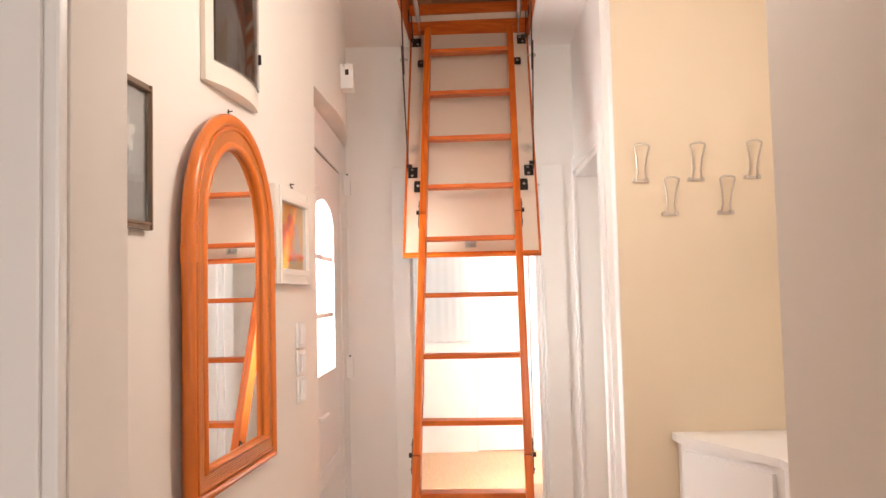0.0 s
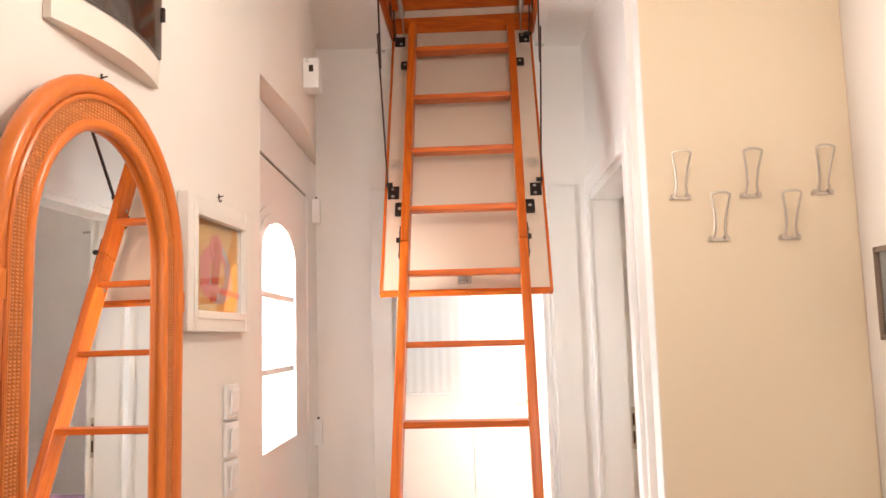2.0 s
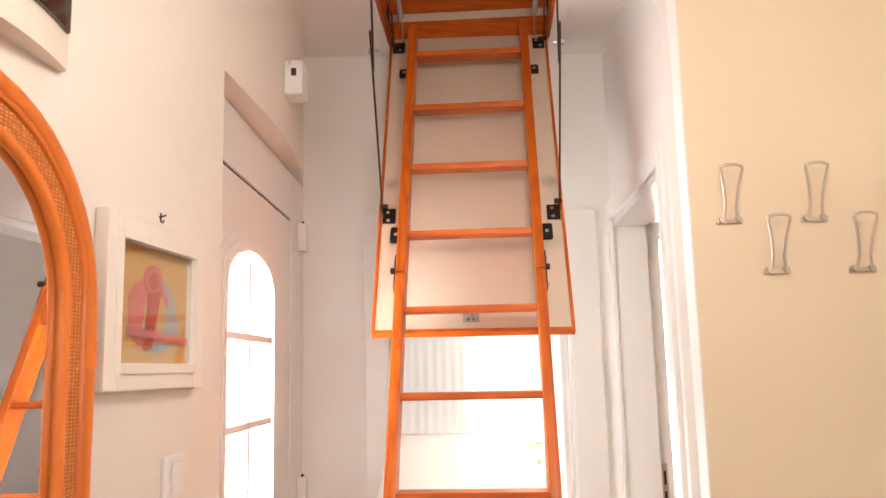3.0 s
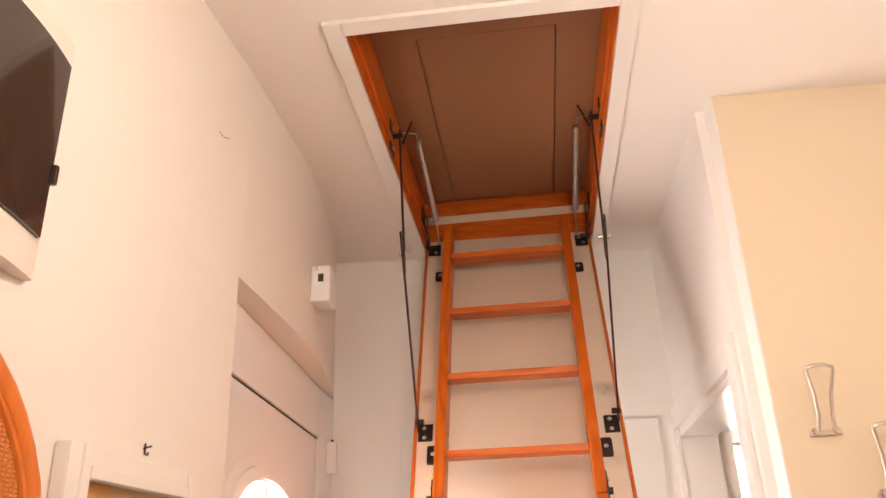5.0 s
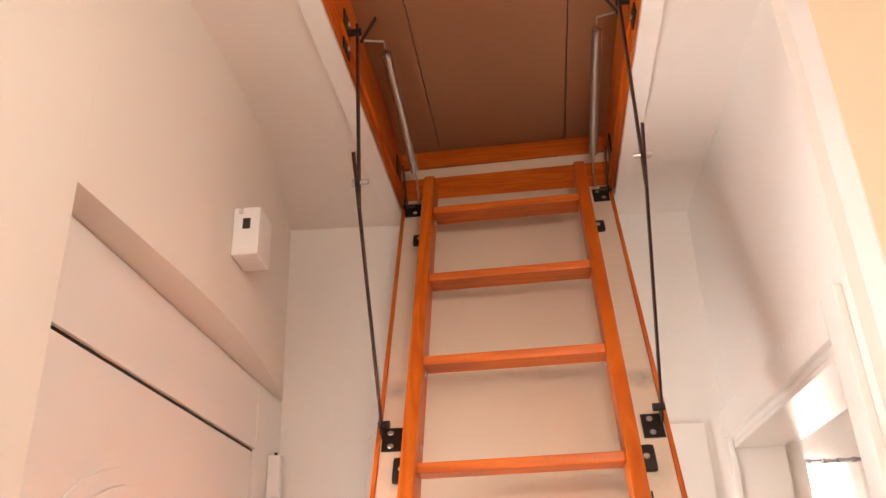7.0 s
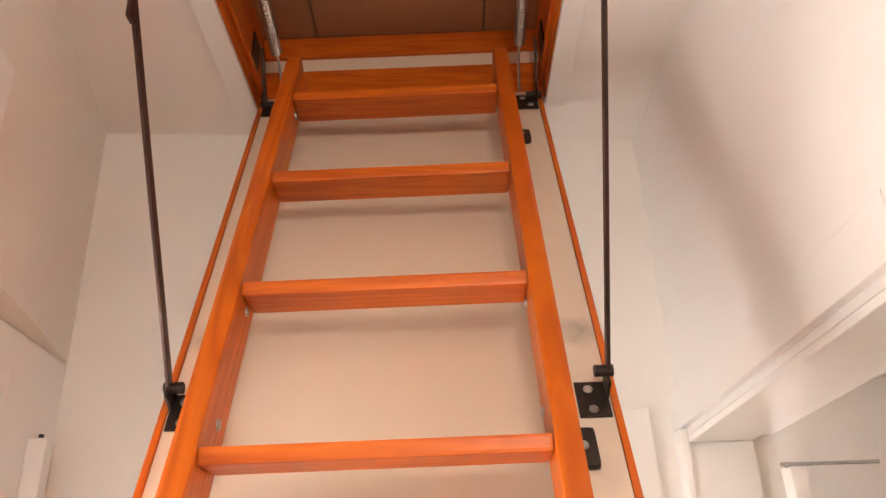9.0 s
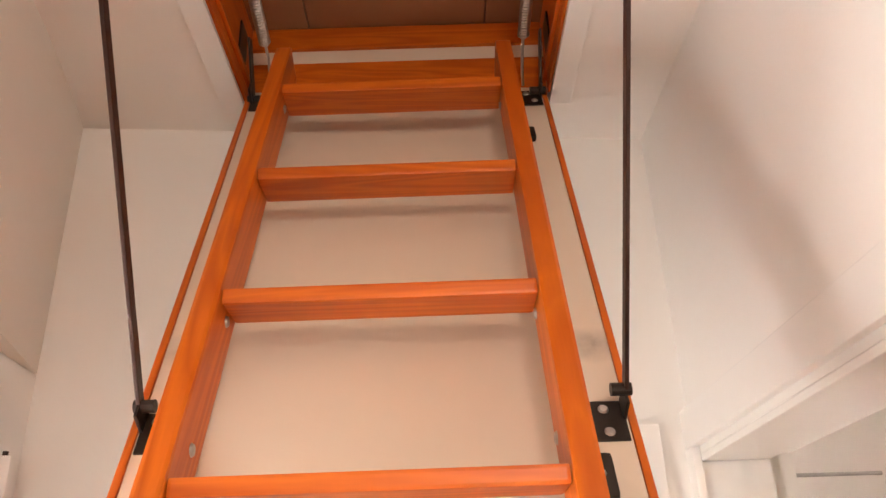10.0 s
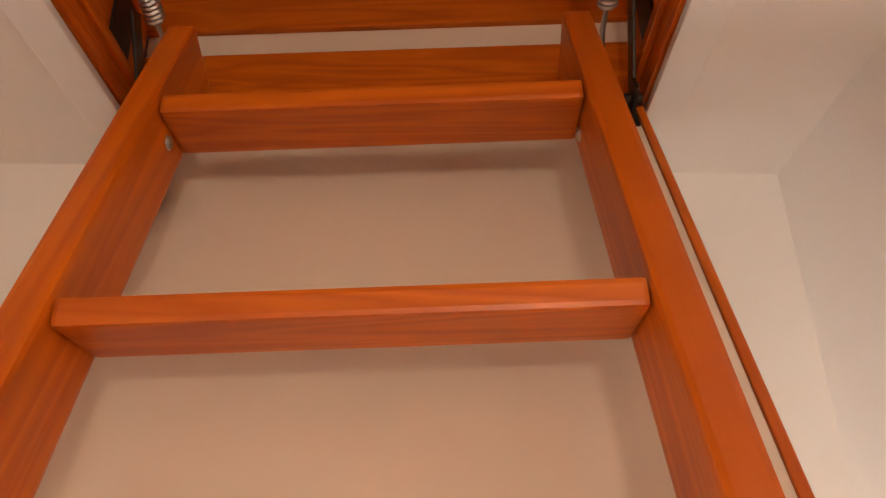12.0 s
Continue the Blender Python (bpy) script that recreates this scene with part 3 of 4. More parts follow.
# ---- doorway of the first room ----
door4 = thing("door_4", pose(0, 0, 0), "beige painted door lining of the first room", "door frame", kind="structure")
part("lining", B(-0.3505, -0.335, 1.105, 1.248, 0.001, 2.105, bevel=0.003), WARM_WALL, door4)
part("lining", B(0.521, 0.5365, 1.105, 1.428, 0.001, 2.105, bevel=0.003), WARM_WALL, door4)
for x0, x1, y in ((-0.413, -0.335, 1.10), (0.507, 0.593, 1.10)):
    part("casing", B(x0, x1, y - 0.018, y - 0.0005, 0.001, 2.17, bevel=0.004), LACQUER, door4)
    part("casing_bead", B(x0 + 0.016, x1 - 0.016, y - 0.026, y - 0.0185, 0.001, 2.15, bevel=0.003), LACQUER, door4)

# ---- rattan mirror ----
WEAVE, vn, vl, vb = shader("woven_cane")
vc = vn.new("ShaderNodeTexCoord")
waves = []
for d, sc in (("Y", 34.0), ("Z", 58.0)):
    w = vn.new("ShaderNodeTexWave")
    w.bands_direction = d
    w.inputs["Scale"].default_value, w.inputs["Distortion"].default_value = sc, 1.2
    vl.new(vc.outputs["Object"], w.inputs["Vector"])
    waves.append(w)
weave = vn.new("ShaderNodeMath")
weave.operation = "MULTIPLY"
vl.new(waves[0].outputs["Fac"], weave.inputs[0])
vl.new(waves[1].outputs["Fac"], weave.inputs[1])
vl.new(mix_colour(vn, vl, weave.outputs[0], (0.50, 0.14, 0.025), (0.80, 0.30, 0.075)), vb.inputs["Base Color"])
vr = vn.new("ShaderNodeBump")
vr.inputs["Strength"].default_value, vr.inputs["Distance"].default_value = 0.7, 0.003
vl.new(weave.outputs[0], vr.inputs["Height"])
vl.new(vr.outputs[0], vb.inputs["Normal"])
vb.inputs["Roughness"].default_value = 0.42

def on_left(y, z, x=0.0):
    """A pose on the left wall, y along the hall."""
    return LW @ pose(x, y - 3.10, z)


mirror = thing("wall_mirror", on_left(2.284, 1.043, 0.017) @ pose(0, 0, 0, 0, 0, 1.6), "arched wall mirror in an orange rattan and cane frame", "mirror")


def dome(half, z0, top, n=22):
    """Half width, bottom and top of an arched outline about y = 0."""
    side = top - half * 1.02
    return [(-half, z0), (half, z0)] + [(half * math.cos(math.pi * k / n), side + half * 1.02 * math.sin(math.pi * k / n)) for k in range(n + 1)]


outer = dome(0.288, 0.017, 0.909)
part("outer_pole", tube(bmesh.new(), [(0.008, y, z) for y, z in outer], 0.0165, 12, True), RATTAN, mirror, smooth=True)
part("second_pole", tube(bmesh.new(), [(0.017, y, z) for y, z in dome(0.268, 0.036, 0.889)], 0.0055, 8, True), RATTAN, mirror, smooth=True)
part("inner_pole", tube(bmesh.new(), [(0.013, y, z) for y, z in dome(0.220, 0.074, 0.845)], 0.0105, 10, True), RATTAN, mirror, smooth=True)
part("cane_band", ring(bmesh.new(), dome(0.220, 0.074, 0.845), dome(0.266, 0.038, 0.886), -0.006, 0.0165), WEAVE, mirror, "woven cane band")
part("glass", slab(bmesh.new(), dome(0.217, 0.076, 0.842), 0.004, 0), MIRROR_GLASS, mirror, "clear silvered mirror glass", pose(0.002, 0, 0))
part("backing", slab(bmesh.new(), dome(0.266, 0.038, 0.886), 0.003, 0), RATTAN, mirror, m=pose(-0.0105, 0, 0))
for y, z in ((-0.288, 0.56), (0.288, 0.56)):
    part("cane_wrap", tube(bmesh.new(), [(0.008, y, z - 0.02), (0.008, y, z + 0.02)], 0.0186, 12), RATTAN, mirror, smooth=True)


def nail(y, z):
    ob = thing("nail", on_left(y, z), "small dark picture nail driven into the wall", "nail", "picture nails")
    part("shank", rod(bmesh.new(), (0.0, 0, 0), (0.014, 0, 0.003), 0.0016, sides=8), DARK_STRAP, ob)
    part("hook", tube(bmesh.new(), [(0.003, 0, 0.008), (0.0035, 0, -0.009), (0.008, 0, -0.011), (0.009, 0, -0.006)], 0.0017, 6), DARK_STRAP, ob)


nail(2.305, 1.985)
nail(2.832, 1.866)

# ---- pictures ----
GREY_FRAME = wood("grey_brown_frame", (0.25, 0.17, 0.115), (0.16, 0.105, 0.07), 2, 0.4, 0.2, 20)
WHITE_FRAME = plain("white_picture_frame", (0.82, 0.77, 0.71), (0.78, 0.72, 0.65), 0.45, 5, 80, 0.05)
GREY_MAT = plain("grey_card", (0.37, 0.345, 0.31), (0.33, 0.31, 0.28), 0.7, 8, 260, 0.05)
LACE = plain("white_lace", (0.72, 0.68, 0.62), (0.62, 0.58, 0.52), 0.8, 60, 300, 0.2)
OCHRE = plain("ochre_paper", (0.66, 0.37, 0.11), (0.72, 0.48, 0.2), 0.7, 7, 160, 0.03)
PINK = plain("pink_pastel", (0.62, 0.13, 0.13), (0.72, 0.27, 0.26), 0.7, 14, 160, 0.03)
BLUE = plain("blue_pastel", (0.36, 0.42, 0.5), (0.52, 0.5, 0.48), 0.7, 12, 160, 0.03)
RED = plain("red_pastel", (0.45, 0.06, 0.04), (0.55, 0.12, 0.08), 0.7, 12, 160, 0.03)


def picture(name, m, w, h, bar, deep, frame_mat, mat_mat, label):
    """A framed picture that faces +x, its lower left corner at the origin; y runs along the wall."""
    ob = thing(name, m, label, "picture")
    for y0, y1, z0, z1 in ((0, bar, 0, h), (w - bar, w, 0, h), (bar, w - bar, 0, bar), (bar, w - bar, h - bar, h)):
        bm = B(0.001, deep, y0, y1, z0, z1, bevel=0.004)
        part("frame_bar", bm, frame_mat, ob)
        part("frame_bead", B(deep * 0.5, deep + 0.004, y0 + bar * 0.6 if y0 == 0 and y1 == bar else y0 + 0.001, y1 - bar * 0.6 if y0 == w - bar else y1 - 0.001, z0 + bar * 0.6 if z1 == bar else z0 + 0.001, z1 - bar * 0.6 if z0 == h - bar else z1 - 0.001, bevel=0.002), frame_mat, ob)
    part("mount", B(0.004, 0.008, bar, w - bar, bar, h - bar), mat_mat, ob)
    glass = part("pane", B(deep * 0.62, deep * 0.62 + 0.002, bar + 0.0005, w - bar - 0.0005, bar + 0.0005, h - bar - 0.0005), GLASS, ob, "clear picture glass")
    glass.visible_shadow = False
    return ob


def blob(line, x, d=0.001):
    return slab(bmesh.new(), line, d, 0), pose(x, 0, 0)


flower = picture("flower_picture", on_left(1.668, 1.642), 0.2, 0.294, 0.016, 0.018, GREY_FRAME, GREY_MAT, "white paper flower on grey card in a grey-brown frame")
c = Vector((0.105, 0.185))
for k in range(5):
    a = k * math.tau / 5 + 0.3
    p = [(c.x + 0.018 * math.cos(a) + 0.02 * math.cos(a) * math.cos(t) - 0.011 * math.sin(a) * math.sin(t), c.y + 0.02 * math.sin(a) + 0.022 * math.sin(a) * math.cos(t) + 0.011 * math.cos(a) * math.sin(t)) for t in [j * math.tau / 10 for j in range(10)]]
    bm, m = blob(p, 0.0083 + 0.0004 * k)
    part("petal", bm, LACE, flower, m=m)
bm, m = blob([(0.100, 0.17), (0.106, 0.17), (0.098, 0.11), (0.088, 0.055), (0.082, 0.055), (0.092, 0.11)], 0.0083)
part("stem", bm, LACE, flower, m=m)
for sy, y0 in ((1, 0.098), (-1, 0.09)):
    p = [(y0 + sy * (0.018 * (1 - math.cos(t)) * 0.7 + 0.004 * math.sin(t)), 0.085 + 0.028 * (1 - math.cos(t)) + sy * 0.008 * math.sin(t)) for t in [j * math.tau / 12 for j in range(12)]]
    bm, m = blob(p, 0.0083)
    part("leaf", bm, LACE, flower, m=m)

rose = picture("pastel_picture", on_left(2.612, 1.545), 0.372, 0.298, 0.046, 0.026, WHITE_FRAME, OCHRE, "pink and blue pastel drawing on ochre in a white frame")


def disc(y, z, ry, rz, n=16, wob=0.15, seed=0):
    r = random.Random(seed)
    k = [1 + wob * (r.random() - 0.5) for _ in range(n)]
    return [(y + ry * k[i] * math.cos(i * math.tau / n), z + rz * k[i] * math.sin(i * math.tau / n)) for i in range(n)]


for i, (y, z, ry, rz, mt) in enumerate(((0.22, 0.15, 0.085, 0.08, BLUE), (0.19, 0.15, 0.085, 0.072, PINK), (0.24, 0.125, 0.075, 0.05, BLUE), (0.215, 0.15, 0.048, 0.042, OCHRE), (0.205, 0.215, 0.04, 0.036, PINK), (0.205, 0.215, 0.02, 0.018, RED))):
    bm, m = blob(disc(y * 0.896, z * 0.9, ry * 0.896, rz * 0.9, seed=i), 0.0083 + 0.0005 * i)
    part("pastel_shape", bm, mt, rose, m=m)
for i, line in enumerate((((0.18, 0.19), (0.235, 0.2), (0.20, 0.08), (0.165, 0.075)), ((0.10, 0.105), (0.36, 0.09), (0.36, 0.105), (0.10, 0.122)))):
    bm, m = blob([(y * 0.896, z * 0.9) for y, z in line], 0.0118 + 0.0005 * i)
    part("pastel_shape", bm, RED if i == 0 else PINK, rose, m=m)

heart = picture("heart_picture", pose(NICHE, 3.285, 1.475, 0, 0, 180), 0.285, 0.27, 0.017, 0.02, GREY_FRAME, GREY_MAT, "white lace heart on grey card in a dark frame")


def heart_line(s, n=28):
    out = []
    for i in range(n):
        t = i * math.tau / n
        out.append((0.1425 + s * 16 * math.sin(t) ** 3 / 16, 0.142 + s * 1.25 * (13 * math.cos(t) - 5 * math.cos(2 * t) - 2 * math.cos(3 * t) - math.cos(4 * t)) / 16))
    return out


part("lace_heart", ring(bmesh.new(), heart_line(0.026), heart_line(0.062), 0.008, 0.0095), LACE, heart, "white lace heart")
part("lace_edge", ring(bmesh.new(), heart_line(0.066), heart_line(0.070), 0.008, 0.0092), LACE, heart)
part("caption_bar", B(0.008, 0.0086, 0.09, 0.20, 0.035, 0.038), LACE, heart)

# ---- fuse box ----
CREAM_PLASTIC = plain("cream_plastic", (0.80, 0.72, 0.63), (0.77, 0.69, 0.6), 0.38, 4, 90, 0.02)
fuse = thing("fuse_box", on_left(2.138, 2.027), "cream plastic fuse box with a smoked brown door", "fuse box")


bm = bmesh.new()
n = 14
cols = [(0.36 * k / n, 0.014 + 0.026 * (1 - (2 * k / n - 1) ** 2)) for k in range(n + 1)]
rows = [[bm.verts.new((x, y, z)) for y, x in cols] for z in (0.0, 0.37)]
backs = [[bm.verts.new((0.001, y, z)) for y, x in cols] for z in (0.0, 0.37)]
for k in range(n):
    bm.faces.new((rows[0][k], rows[0][k + 1], rows[1][k + 1], rows[1][k]))
    bm.faces.new((rows[0][k], backs[0][k], backs[0][k + 1], rows[0][k + 1]))
    bm.faces.new((rows[1][k], rows[1][k + 1], backs[1][k + 1], backs[1][k]))
for k in (0, n):
    bm.faces.new((rows[0][k], rows[1][k], backs[1][k], backs[0][k]))
part("cover", bm, CREAM_PLASTIC, fuse, smooth=True)
bm = bmesh.new()
cols = [(0.03 + 0.32 * k / n, 0.020 + 0.026 * (1 - (2 * (0.03 + 0.32 * k / n) / 0.36 - 1) ** 2)) for k in range(n + 1)]
rows = [[bm.verts.new((x + d, y, z)) for y, x in cols] for z, d in ((0.055, 0.0), (0.325, 0.0), (0.325, -0.008), (0.055, -0.008))]
for a in range(4):
    for k in range(n):
        bm.faces.new((rows[a][k], rows[a][k + 1], rows[(a + 1) % 4][k + 1], rows[(a + 1) % 4][k]))
for k in (0, n):
    bm.faces.new([rows[a][k] for a in range(4)])
smoked = part("fuse_door", bm, DARK_GLASS, fuse, "smoked brown plastic door", smooth=True)
part("door_catch", B(0.018, 0.027, 0.3505, 0.3585, 0.135, 0.165, bevel=0.003), DARK_GLASS, smoked)

# ---- thermostat and switches ----
thermo = thing("thermostat", pose(-0.419, 3.655, 2.402), "small white wall thermostat with a dark display", "thermostat")
part("housing", B(0.001, 0.057, 0, 0.085, 0, 0.108, bevel=0.005), PVC, thermo)
part("display", B(0.022, 0.038, -0.0015, 0.0005, 0.058, 0.082, bevel=0.0005), DARK_GLASS, thermo, "dark display window")
for k in range(3):
    part("vent_slot", B(0.012, 0.022, -0.0006, 0.0004, 0.094 + 0.005 * k, 0.096 + 0.005 * k), GREY_MAT, thermo)
for k, z in enumerate((1.338, 1.249, 1.160)):
    sw = thing("light_switch", on_left(2.866, z), "white rocker light switch on the wall", "switch", "switches beside the door")
    part("cover_plate", B(0.001, 0.010, 0, 0.081, 0, 0.081, bevel=0.0035), PVC, sw)
    part("rocker", B(0.0095, 0.016, 0.018, 0.063, 0.012, 0.069, bevel=0.003, m=pose(0, 0, 0, 0, 3, 0)), PVC, sw)
sw = thing("double_switch", pose(NICHE, 3.18, 1.285, 0, 0, 180), "white double light switch on the niche wall", "switch")
part("cover_plate", B(0.001, 0.010, 0, 0.12, 0, 0.088, bevel=0.0035), PVC, sw)
for y in (0.016, 0.064):
    part("rocker", B(0.0095, 0.016, y, y + 0.04, 0.016, 0.072, bevel=0.003), PVC, sw)
key = thing("key_tag", pose(NICHE - 0.012, 3.115, 1.28), "small beige paper tag hanging from the switch", "tag")
TAG = plain("beige_paper", (0.72, 0.6, 0.5), (0.66, 0.53, 0.43), 0.8, 30, 200, 0.05)
part("tag_sheet", slab(bmesh.new(), [(-0.03, 0), (0.03, 0), (0.022, -0.05), (0.03, -0.11), (-0.035, -0.105), (-0.02, -0.06)], 0.0016, 0), TAG, key)
part("tag_clip", tube(bmesh.new(), [(0, -0.012, 0.012), (-0.005, -0.005, 0.02), (-0.005, 0.008, 0.014), (0, 0.012, 0.005)], 0.0025, 6), BLACK_STEEL, key)

# ---- coat hooks ----
hook = thing("coat_hook", pose(0.795, HOOKS, 1.924), "brushed nickel loop-shaped coat hook on the cream wall", "coat hook", "coat hooks")
part("base_plate", B(-0.034, 0.034, -0.008, -0.0005, -0.006, 0.006, bevel=0.003), NICKEL, hook)
for s in (-1, 1):
    part("boss", rod(bmesh.new(), (s * 0.022, -0.0005, 0.004), (s * 0.022, -0.016, 0.004), 0.009, 0.007), NICKEL, hook, smooth=True)
loop = [(-0.019, -0.014, 0.004), (-0.014, -0.022, 0.035), (-0.018, -0.032, 0.08), (-0.028, -0.044, 0.128), (-0.0275, -0.046, 0.134), (-0.012, -0.048, 0.1395), (0.012, -0.048, 0.1395), (0.0275, -0.046, 0.134), (0.028, -0.044, 0.128), (0.018, -0.032, 0.08), (0.014, -0.022, 0.035), (0.019, -0.014, 0.004)]
part("loop", tube(bmesh.new(), loop, 0.0042, 8, flat=0.7), NICKEL, hook, smooth=True)
for x, z in ((1.011, 1.924), (1.230, 1.927), (0.905, 1.792), (1.120, 1.791)):
    copy_thing(hook, pose(x, HOOKS, z, 0, 0, 0))

# ---- shoe cabinet in the niche ----
cabinet = thing("shoe_cabinet", pose(0, 0, 0), "low white corner shoe cabinet with a slanting front", "cabinet")
part("top", slab(bmesh.new(), [(0.878, 3.383), (0.878, 3.32), (1.080, 2.86), (1.080, 1.95), (1.333, 1.95), (1.333, 3.383)], 0.028, 2), LACQUER, cabinet, m=pose(0, 0, 0.922))
part("body", slab(bmesh.new(), [(0.898, 3.381), (0.898, 3.335), (1.095, 2.87), (1.095, 1.96), (1.331, 1.96), (1.331, 3.381)], 0.909, 2), LACQUER, cabinet, m=pose(0, 0, 0.012))
way = (Vector((1.095, 2.87, 0)) - Vector((0.898, 3.335, 0))).normalized()
ang = math.degrees(math.atan2(way.y, way.x))
part("cabinet_door", B(0.035, 0.47, -0.019, -0.001, 0.06, 0.895, bevel=0.002), LACQUER, cabinet, m=pose(0.898, 3.335, 0, 0, 0, ang))
part("plinth", slab(bmesh.new(), [(0.93, 3.38), (0.93, 3.34), (1.115, 2.88), (1.115, 1.97), (1.33, 1.97), (1.33, 3.38)], 0.012, 2), LACQUER, cabinet, m=pose(0, 0, 0.0))


# ---- open joint between hook wall and niche ----
part("joint", B(NICHE - 0.004, NICHE - 0.0012, HOOKS - 0.0012, HOOKS - 0.0004, 0.955, 2.60), TAG, bpy.data.objects["wall_hooks"])

# ---- hairline crack in the plaster ----
crack = bpy.data.objects["wall_left"]
part("plaster_crack", tube(bmesh.new(), [(0.0003, -0.112, 2.552), (0.0004, -0.101, 2.548), (0.0004, -0.085, 2.552), (0.0003, -0.063, 2.562)], 0.0011, 5), GREY_MAT, crack)

# ---- far room ----
far_door = thing("door_5", pose(0.23, 7.9, 0), "plain white room door with a brass-coloured lever handle, closed", "door", kind="structure")
part("leaf", B(0.004, 0.531, 0.03, 0.07, 0.006, 2.045, bevel=0.002), LACQUER, far_door)
HANDLE = plain("bronze_handle", (0.42, 0.27, 0.16), (0.3, 0.18, 0.1), 0.3, 20, 120, 0.02, 0.9)
lever = part("door_handle", rod(bmesh.new(), (0.480, 0.029, 0.94), (0.480, 0.018, 0.94), 0.024), HANDLE, far_door, "bronze lever handle", smooth=True)
part("lever", tube(bmesh.new(), [(0.480, 0.018, 0.94), (0.480, -0.03, 0.94), (0.465, -0.034, 0.94), (0.375, -0.034, 0.935)], 0.010, 8), HANDLE, lever, smooth=True)
part("keyhole", rod(bmesh.new(), (0.480, 0.029, 0.80), (0.480, 0.024, 0.80), 0.02), HANDLE, far_door, smooth=True)


def window(name, x0, x1, y, z0, z1, label):
    """A white window with two sashes and its panes, set into an opening of a wall across y."""
    ob = thing(name, pose(0, y, 0), label, "window", kind="structure")
    mid = (x0 + x1) / 2
    for a, b, c, d in ((x0 + 0.001, x0 + 0.05, z0 + 0.001, z1 - 0.001), (x1 - 0.05, x1 - 0.001, z0 + 0.001, z1 - 0.001), (mid - 0.03, mid + 0.03, z0 + 0.0505, z1 - 0.0505), (x0 + 0.0505, x1 - 0.0505, z0 + 0.001, z0 + 0.05), (x0 + 0.0505, x1 - 0.0505, z1 - 0.05, z1 - 0.001)):
        part("window_frame", B(a, b, 0.02, 0.08, c, d, bevel=0.003), PVC, ob)
    for a, b in ((x0 + 0.0505, mid - 0.0305), (mid + 0.0305, x1 - 0.0505)):
        part("pane", B(a, b, 0.045, 0.051, z0 + 0.0505, z1 - 0.0505), GLASS, ob).visible_shadow = False
    part("window_sill", B(x0 - 0.03, x1 + 0.03, -0.03, 0.018, z0 - 0.02, z0 - 0.0005, bevel=0.004), PVC, ob)
    return ob


def curtain(name, x0, x1, y, z0, z1, label, scallop=0.0, fold=0.018, period=0.075):
    """A pleated sheer curtain on a rod, its lower hem scalloped."""
    ob = thing(name, pose(x0, y, z1), label, "curtain")
    bm = bmesh.new()
    n = max(40, round((x1 - x0) / 0.0075))
    r = random.Random(len(name))
    phase, rows = 0.0, [[], [], []]
    for i in range(n + 1):
        u = (x1 - x0) * i / n
        phase += (0.9 + 0.2 * r.random()) * math.tau * (x1 - x0) / n / period
        hem = z0 - z1 + (scallop * abs(math.sin(u * math.pi / 0.09)) if scallop else 0)
        for row, z, k in ((0, 0.0, 0.5), (1, (z0 - z1) * 0.5, 1.0), (2, hem, 1.15)):
            rows[row].append(bm.verts.new((u, fold * k * math.sin(phase), z)))
    for row in range(2):
        for i in range(n):
            bm.faces.new((rows[row][i], rows[row][i + 1], rows[row + 1][i + 1], rows[row + 1][i]))
    part("cloth", bm, CURTAIN_M, ob, smooth=True)
    part("rod", rod(bmesh.new(), (-0.08, -0.012, 0.014), (x1 - x0 + (0.42 if "bedroom" in name else 0.08), -0.012, 0.014), 0.009), ZINC, ob, smooth=True)
    for k in range(round((x1 - x0) / 0.075)):
        part("ring", rod(bmesh.new(), (0.03 + 0.075 * k, -0.02, 0.0), (0.03 + 0.075 * k, -0.02, 0.024), 0.012), ZINC, ob)
    return ob


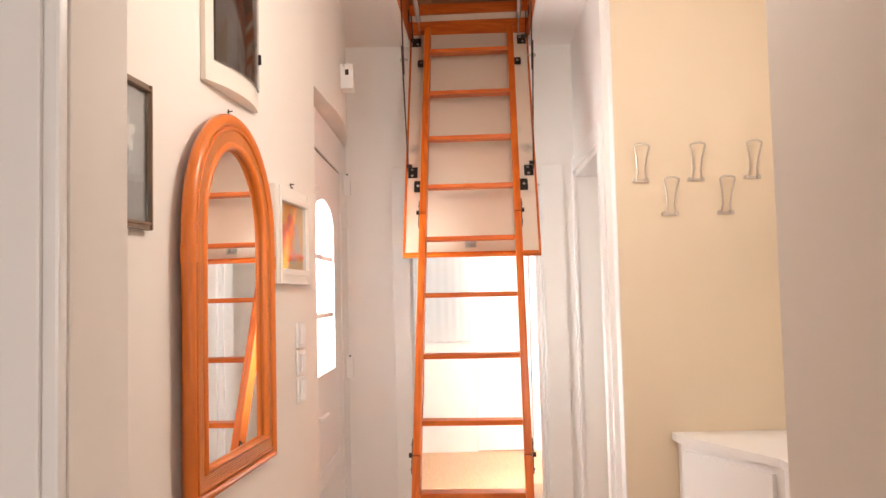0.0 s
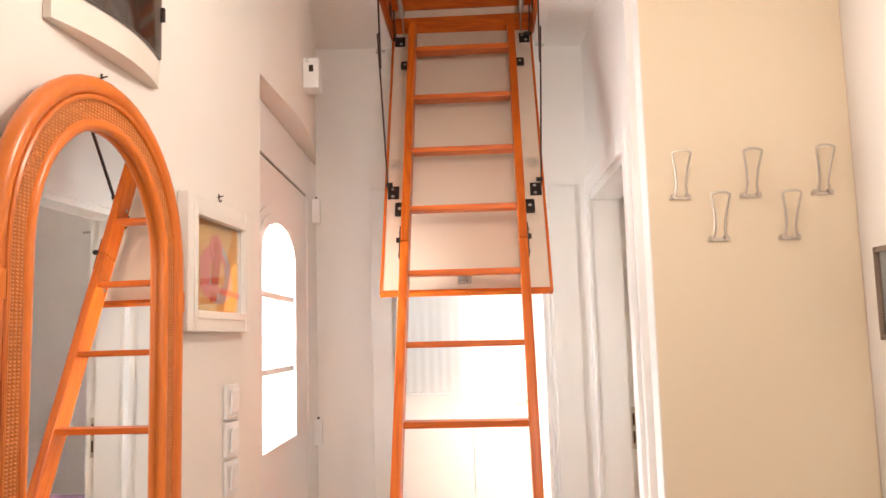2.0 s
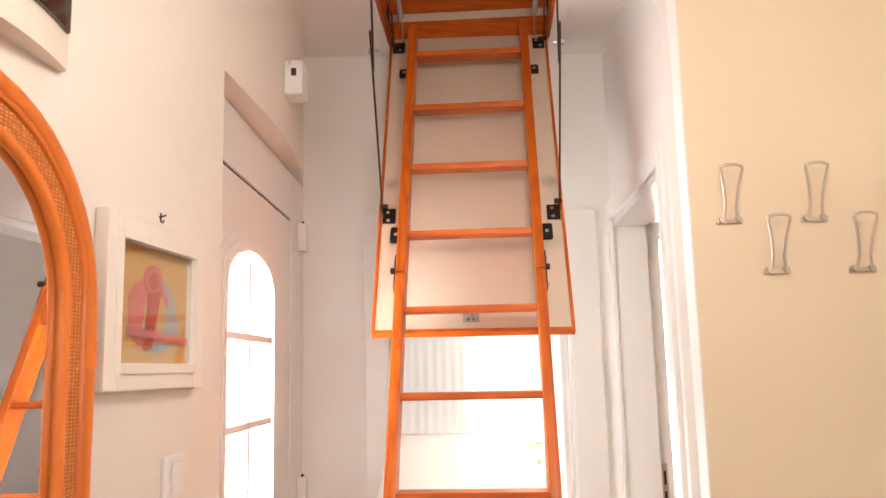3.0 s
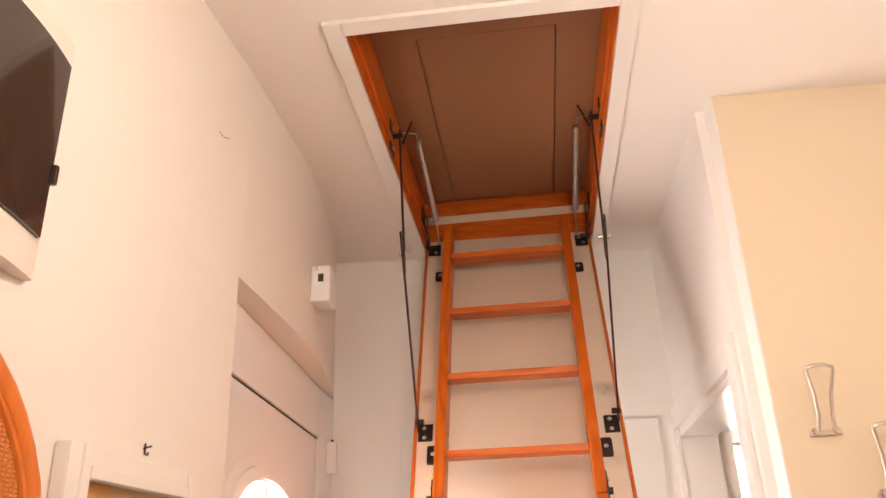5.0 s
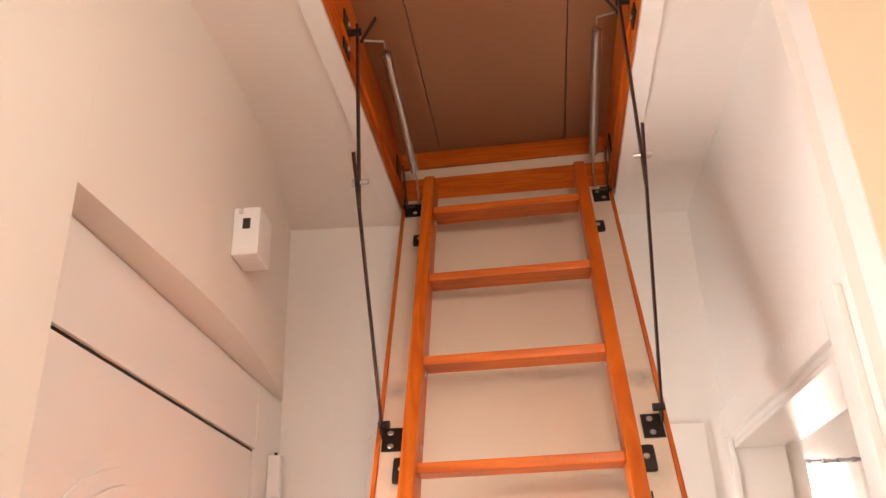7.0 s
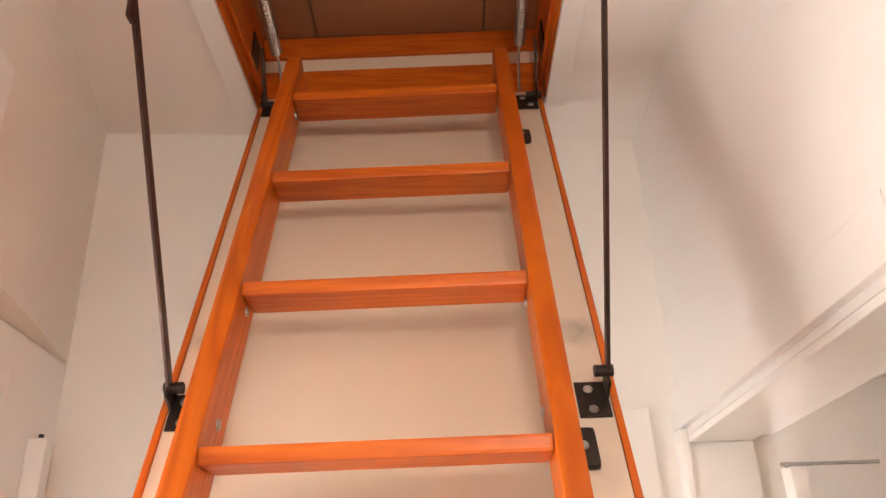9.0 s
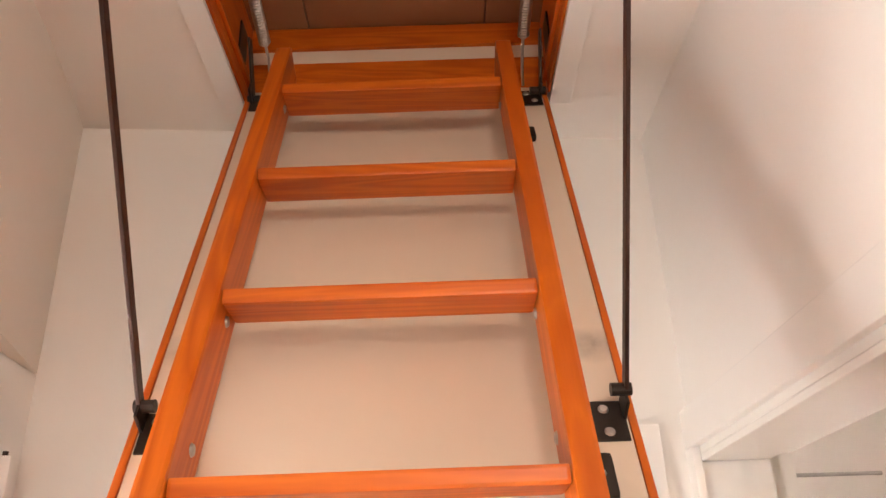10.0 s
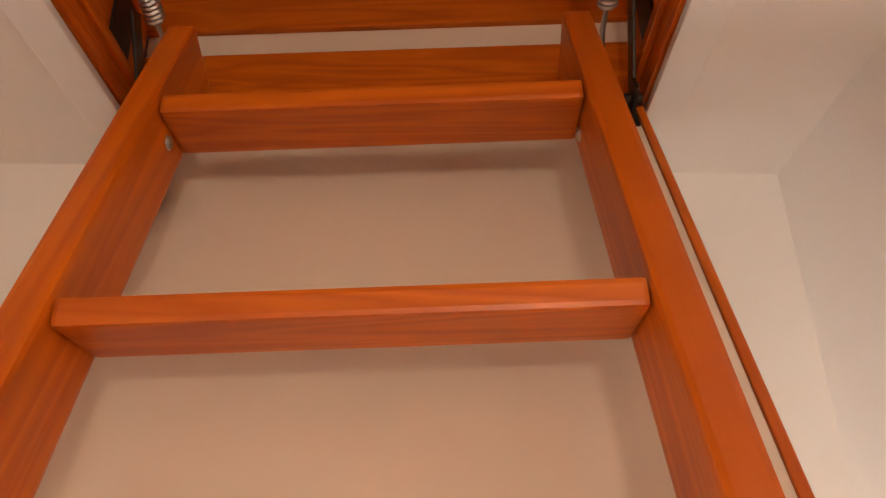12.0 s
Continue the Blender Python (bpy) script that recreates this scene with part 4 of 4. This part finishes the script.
window("window_1", -1.0, 0.20, 7.9, 1.04, 2.25, "white two-sash window of the far room")
window("window_2", 0.80, 1.95, 7.9, 1.04, 2.25, "white side window of the far room")
curtain("lace_curtain", -1.05, 0.22, 7.84, 1.045, 2.32, "white lace curtain with a scalloped hem, drawn", 0.018, 0.0012)
curtain("sheer_curtain", 0.79, 1.93, 7.84, 1.05, 2.32, "white sheer curtain hanging before the side window", 0.0, 0.012)

# ---- bedroom ----
window("window_3", 1.0, 1.8, 6.6, 0.85, 2.35, "white two-sash bedroom window")
curtain("bedroom_curtain", 0.93, 1.88, 6.53, 0.04, 2.37, "white sheer bedroom curtain with dark eyelets, drawn", 0.0, 0.025, 0.11)
PLUM = plain("plum_cotton", (0.22, 0.11, 0.19), (0.30, 0.17, 0.25), 0.9, 9, 220, 0.2)
SHEET = plain("white_cotton", (0.74, 0.70, 0.68), (0.68, 0.64, 0.62), 0.9, 9, 220, 0.2)
bed = thing("bed", pose(1.85, 4.75, 0), "double bed with a plum bedspread standing in the bedroom", "bed")
part("mattress", B(0, 1.9, 0.02, 1.55, 0.16, 0.46, bevel=0.05), SHEET, bed, smooth=True)
part("bed_frame", B(-0.03, 1.93, 0.0, 1.58, 0.06, 0.155, bevel=0.01), LACQUER, bed)
part("bedspread", B(-0.025, 1.4, 0.0, 1.575, 0.3, 0.50, bevel=0.04), PLUM, bed, "plum cotton bedspread", smooth=True)
for x, y in ((0.02, 0.05), (1.88, 0.05), (0.02, 1.5), (1.88, 1.5)):
    part("leg", rod(bmesh.new(), (x, y, 0), (x, y, 0.06), 0.03), LACQUER, bed)

# ---- first room, behind the walker ----
window("window_4", -0.7, 1.7, -2.95, 0.9, 2.3, "wide white two-sash window of the first room")

# ---- hall lamp ----
hall_lamp = thing("ceiling_lamp", pose(0.38, 2.12, TOP), "bare white lamp holder hanging on a cord from the hall ceiling", "lamp")
part("lamp_base", rod(bmesh.new(), (0, 0, -0.02), (0, 0, -0.0005), 0.045, sides=24), LACQUER, hall_lamp, smooth=True)
part("cord", rod(bmesh.new(), (0, 0, -0.26), (0, 0, -0.0205), 0.003, sides=8), LACQUER, hall_lamp, smooth=True)
part("lamp_socket", rod(bmesh.new(), (0, 0, -0.32), (0, 0, -0.2605), 0.02, sides=16), LACQUER, hall_lamp, smooth=True)
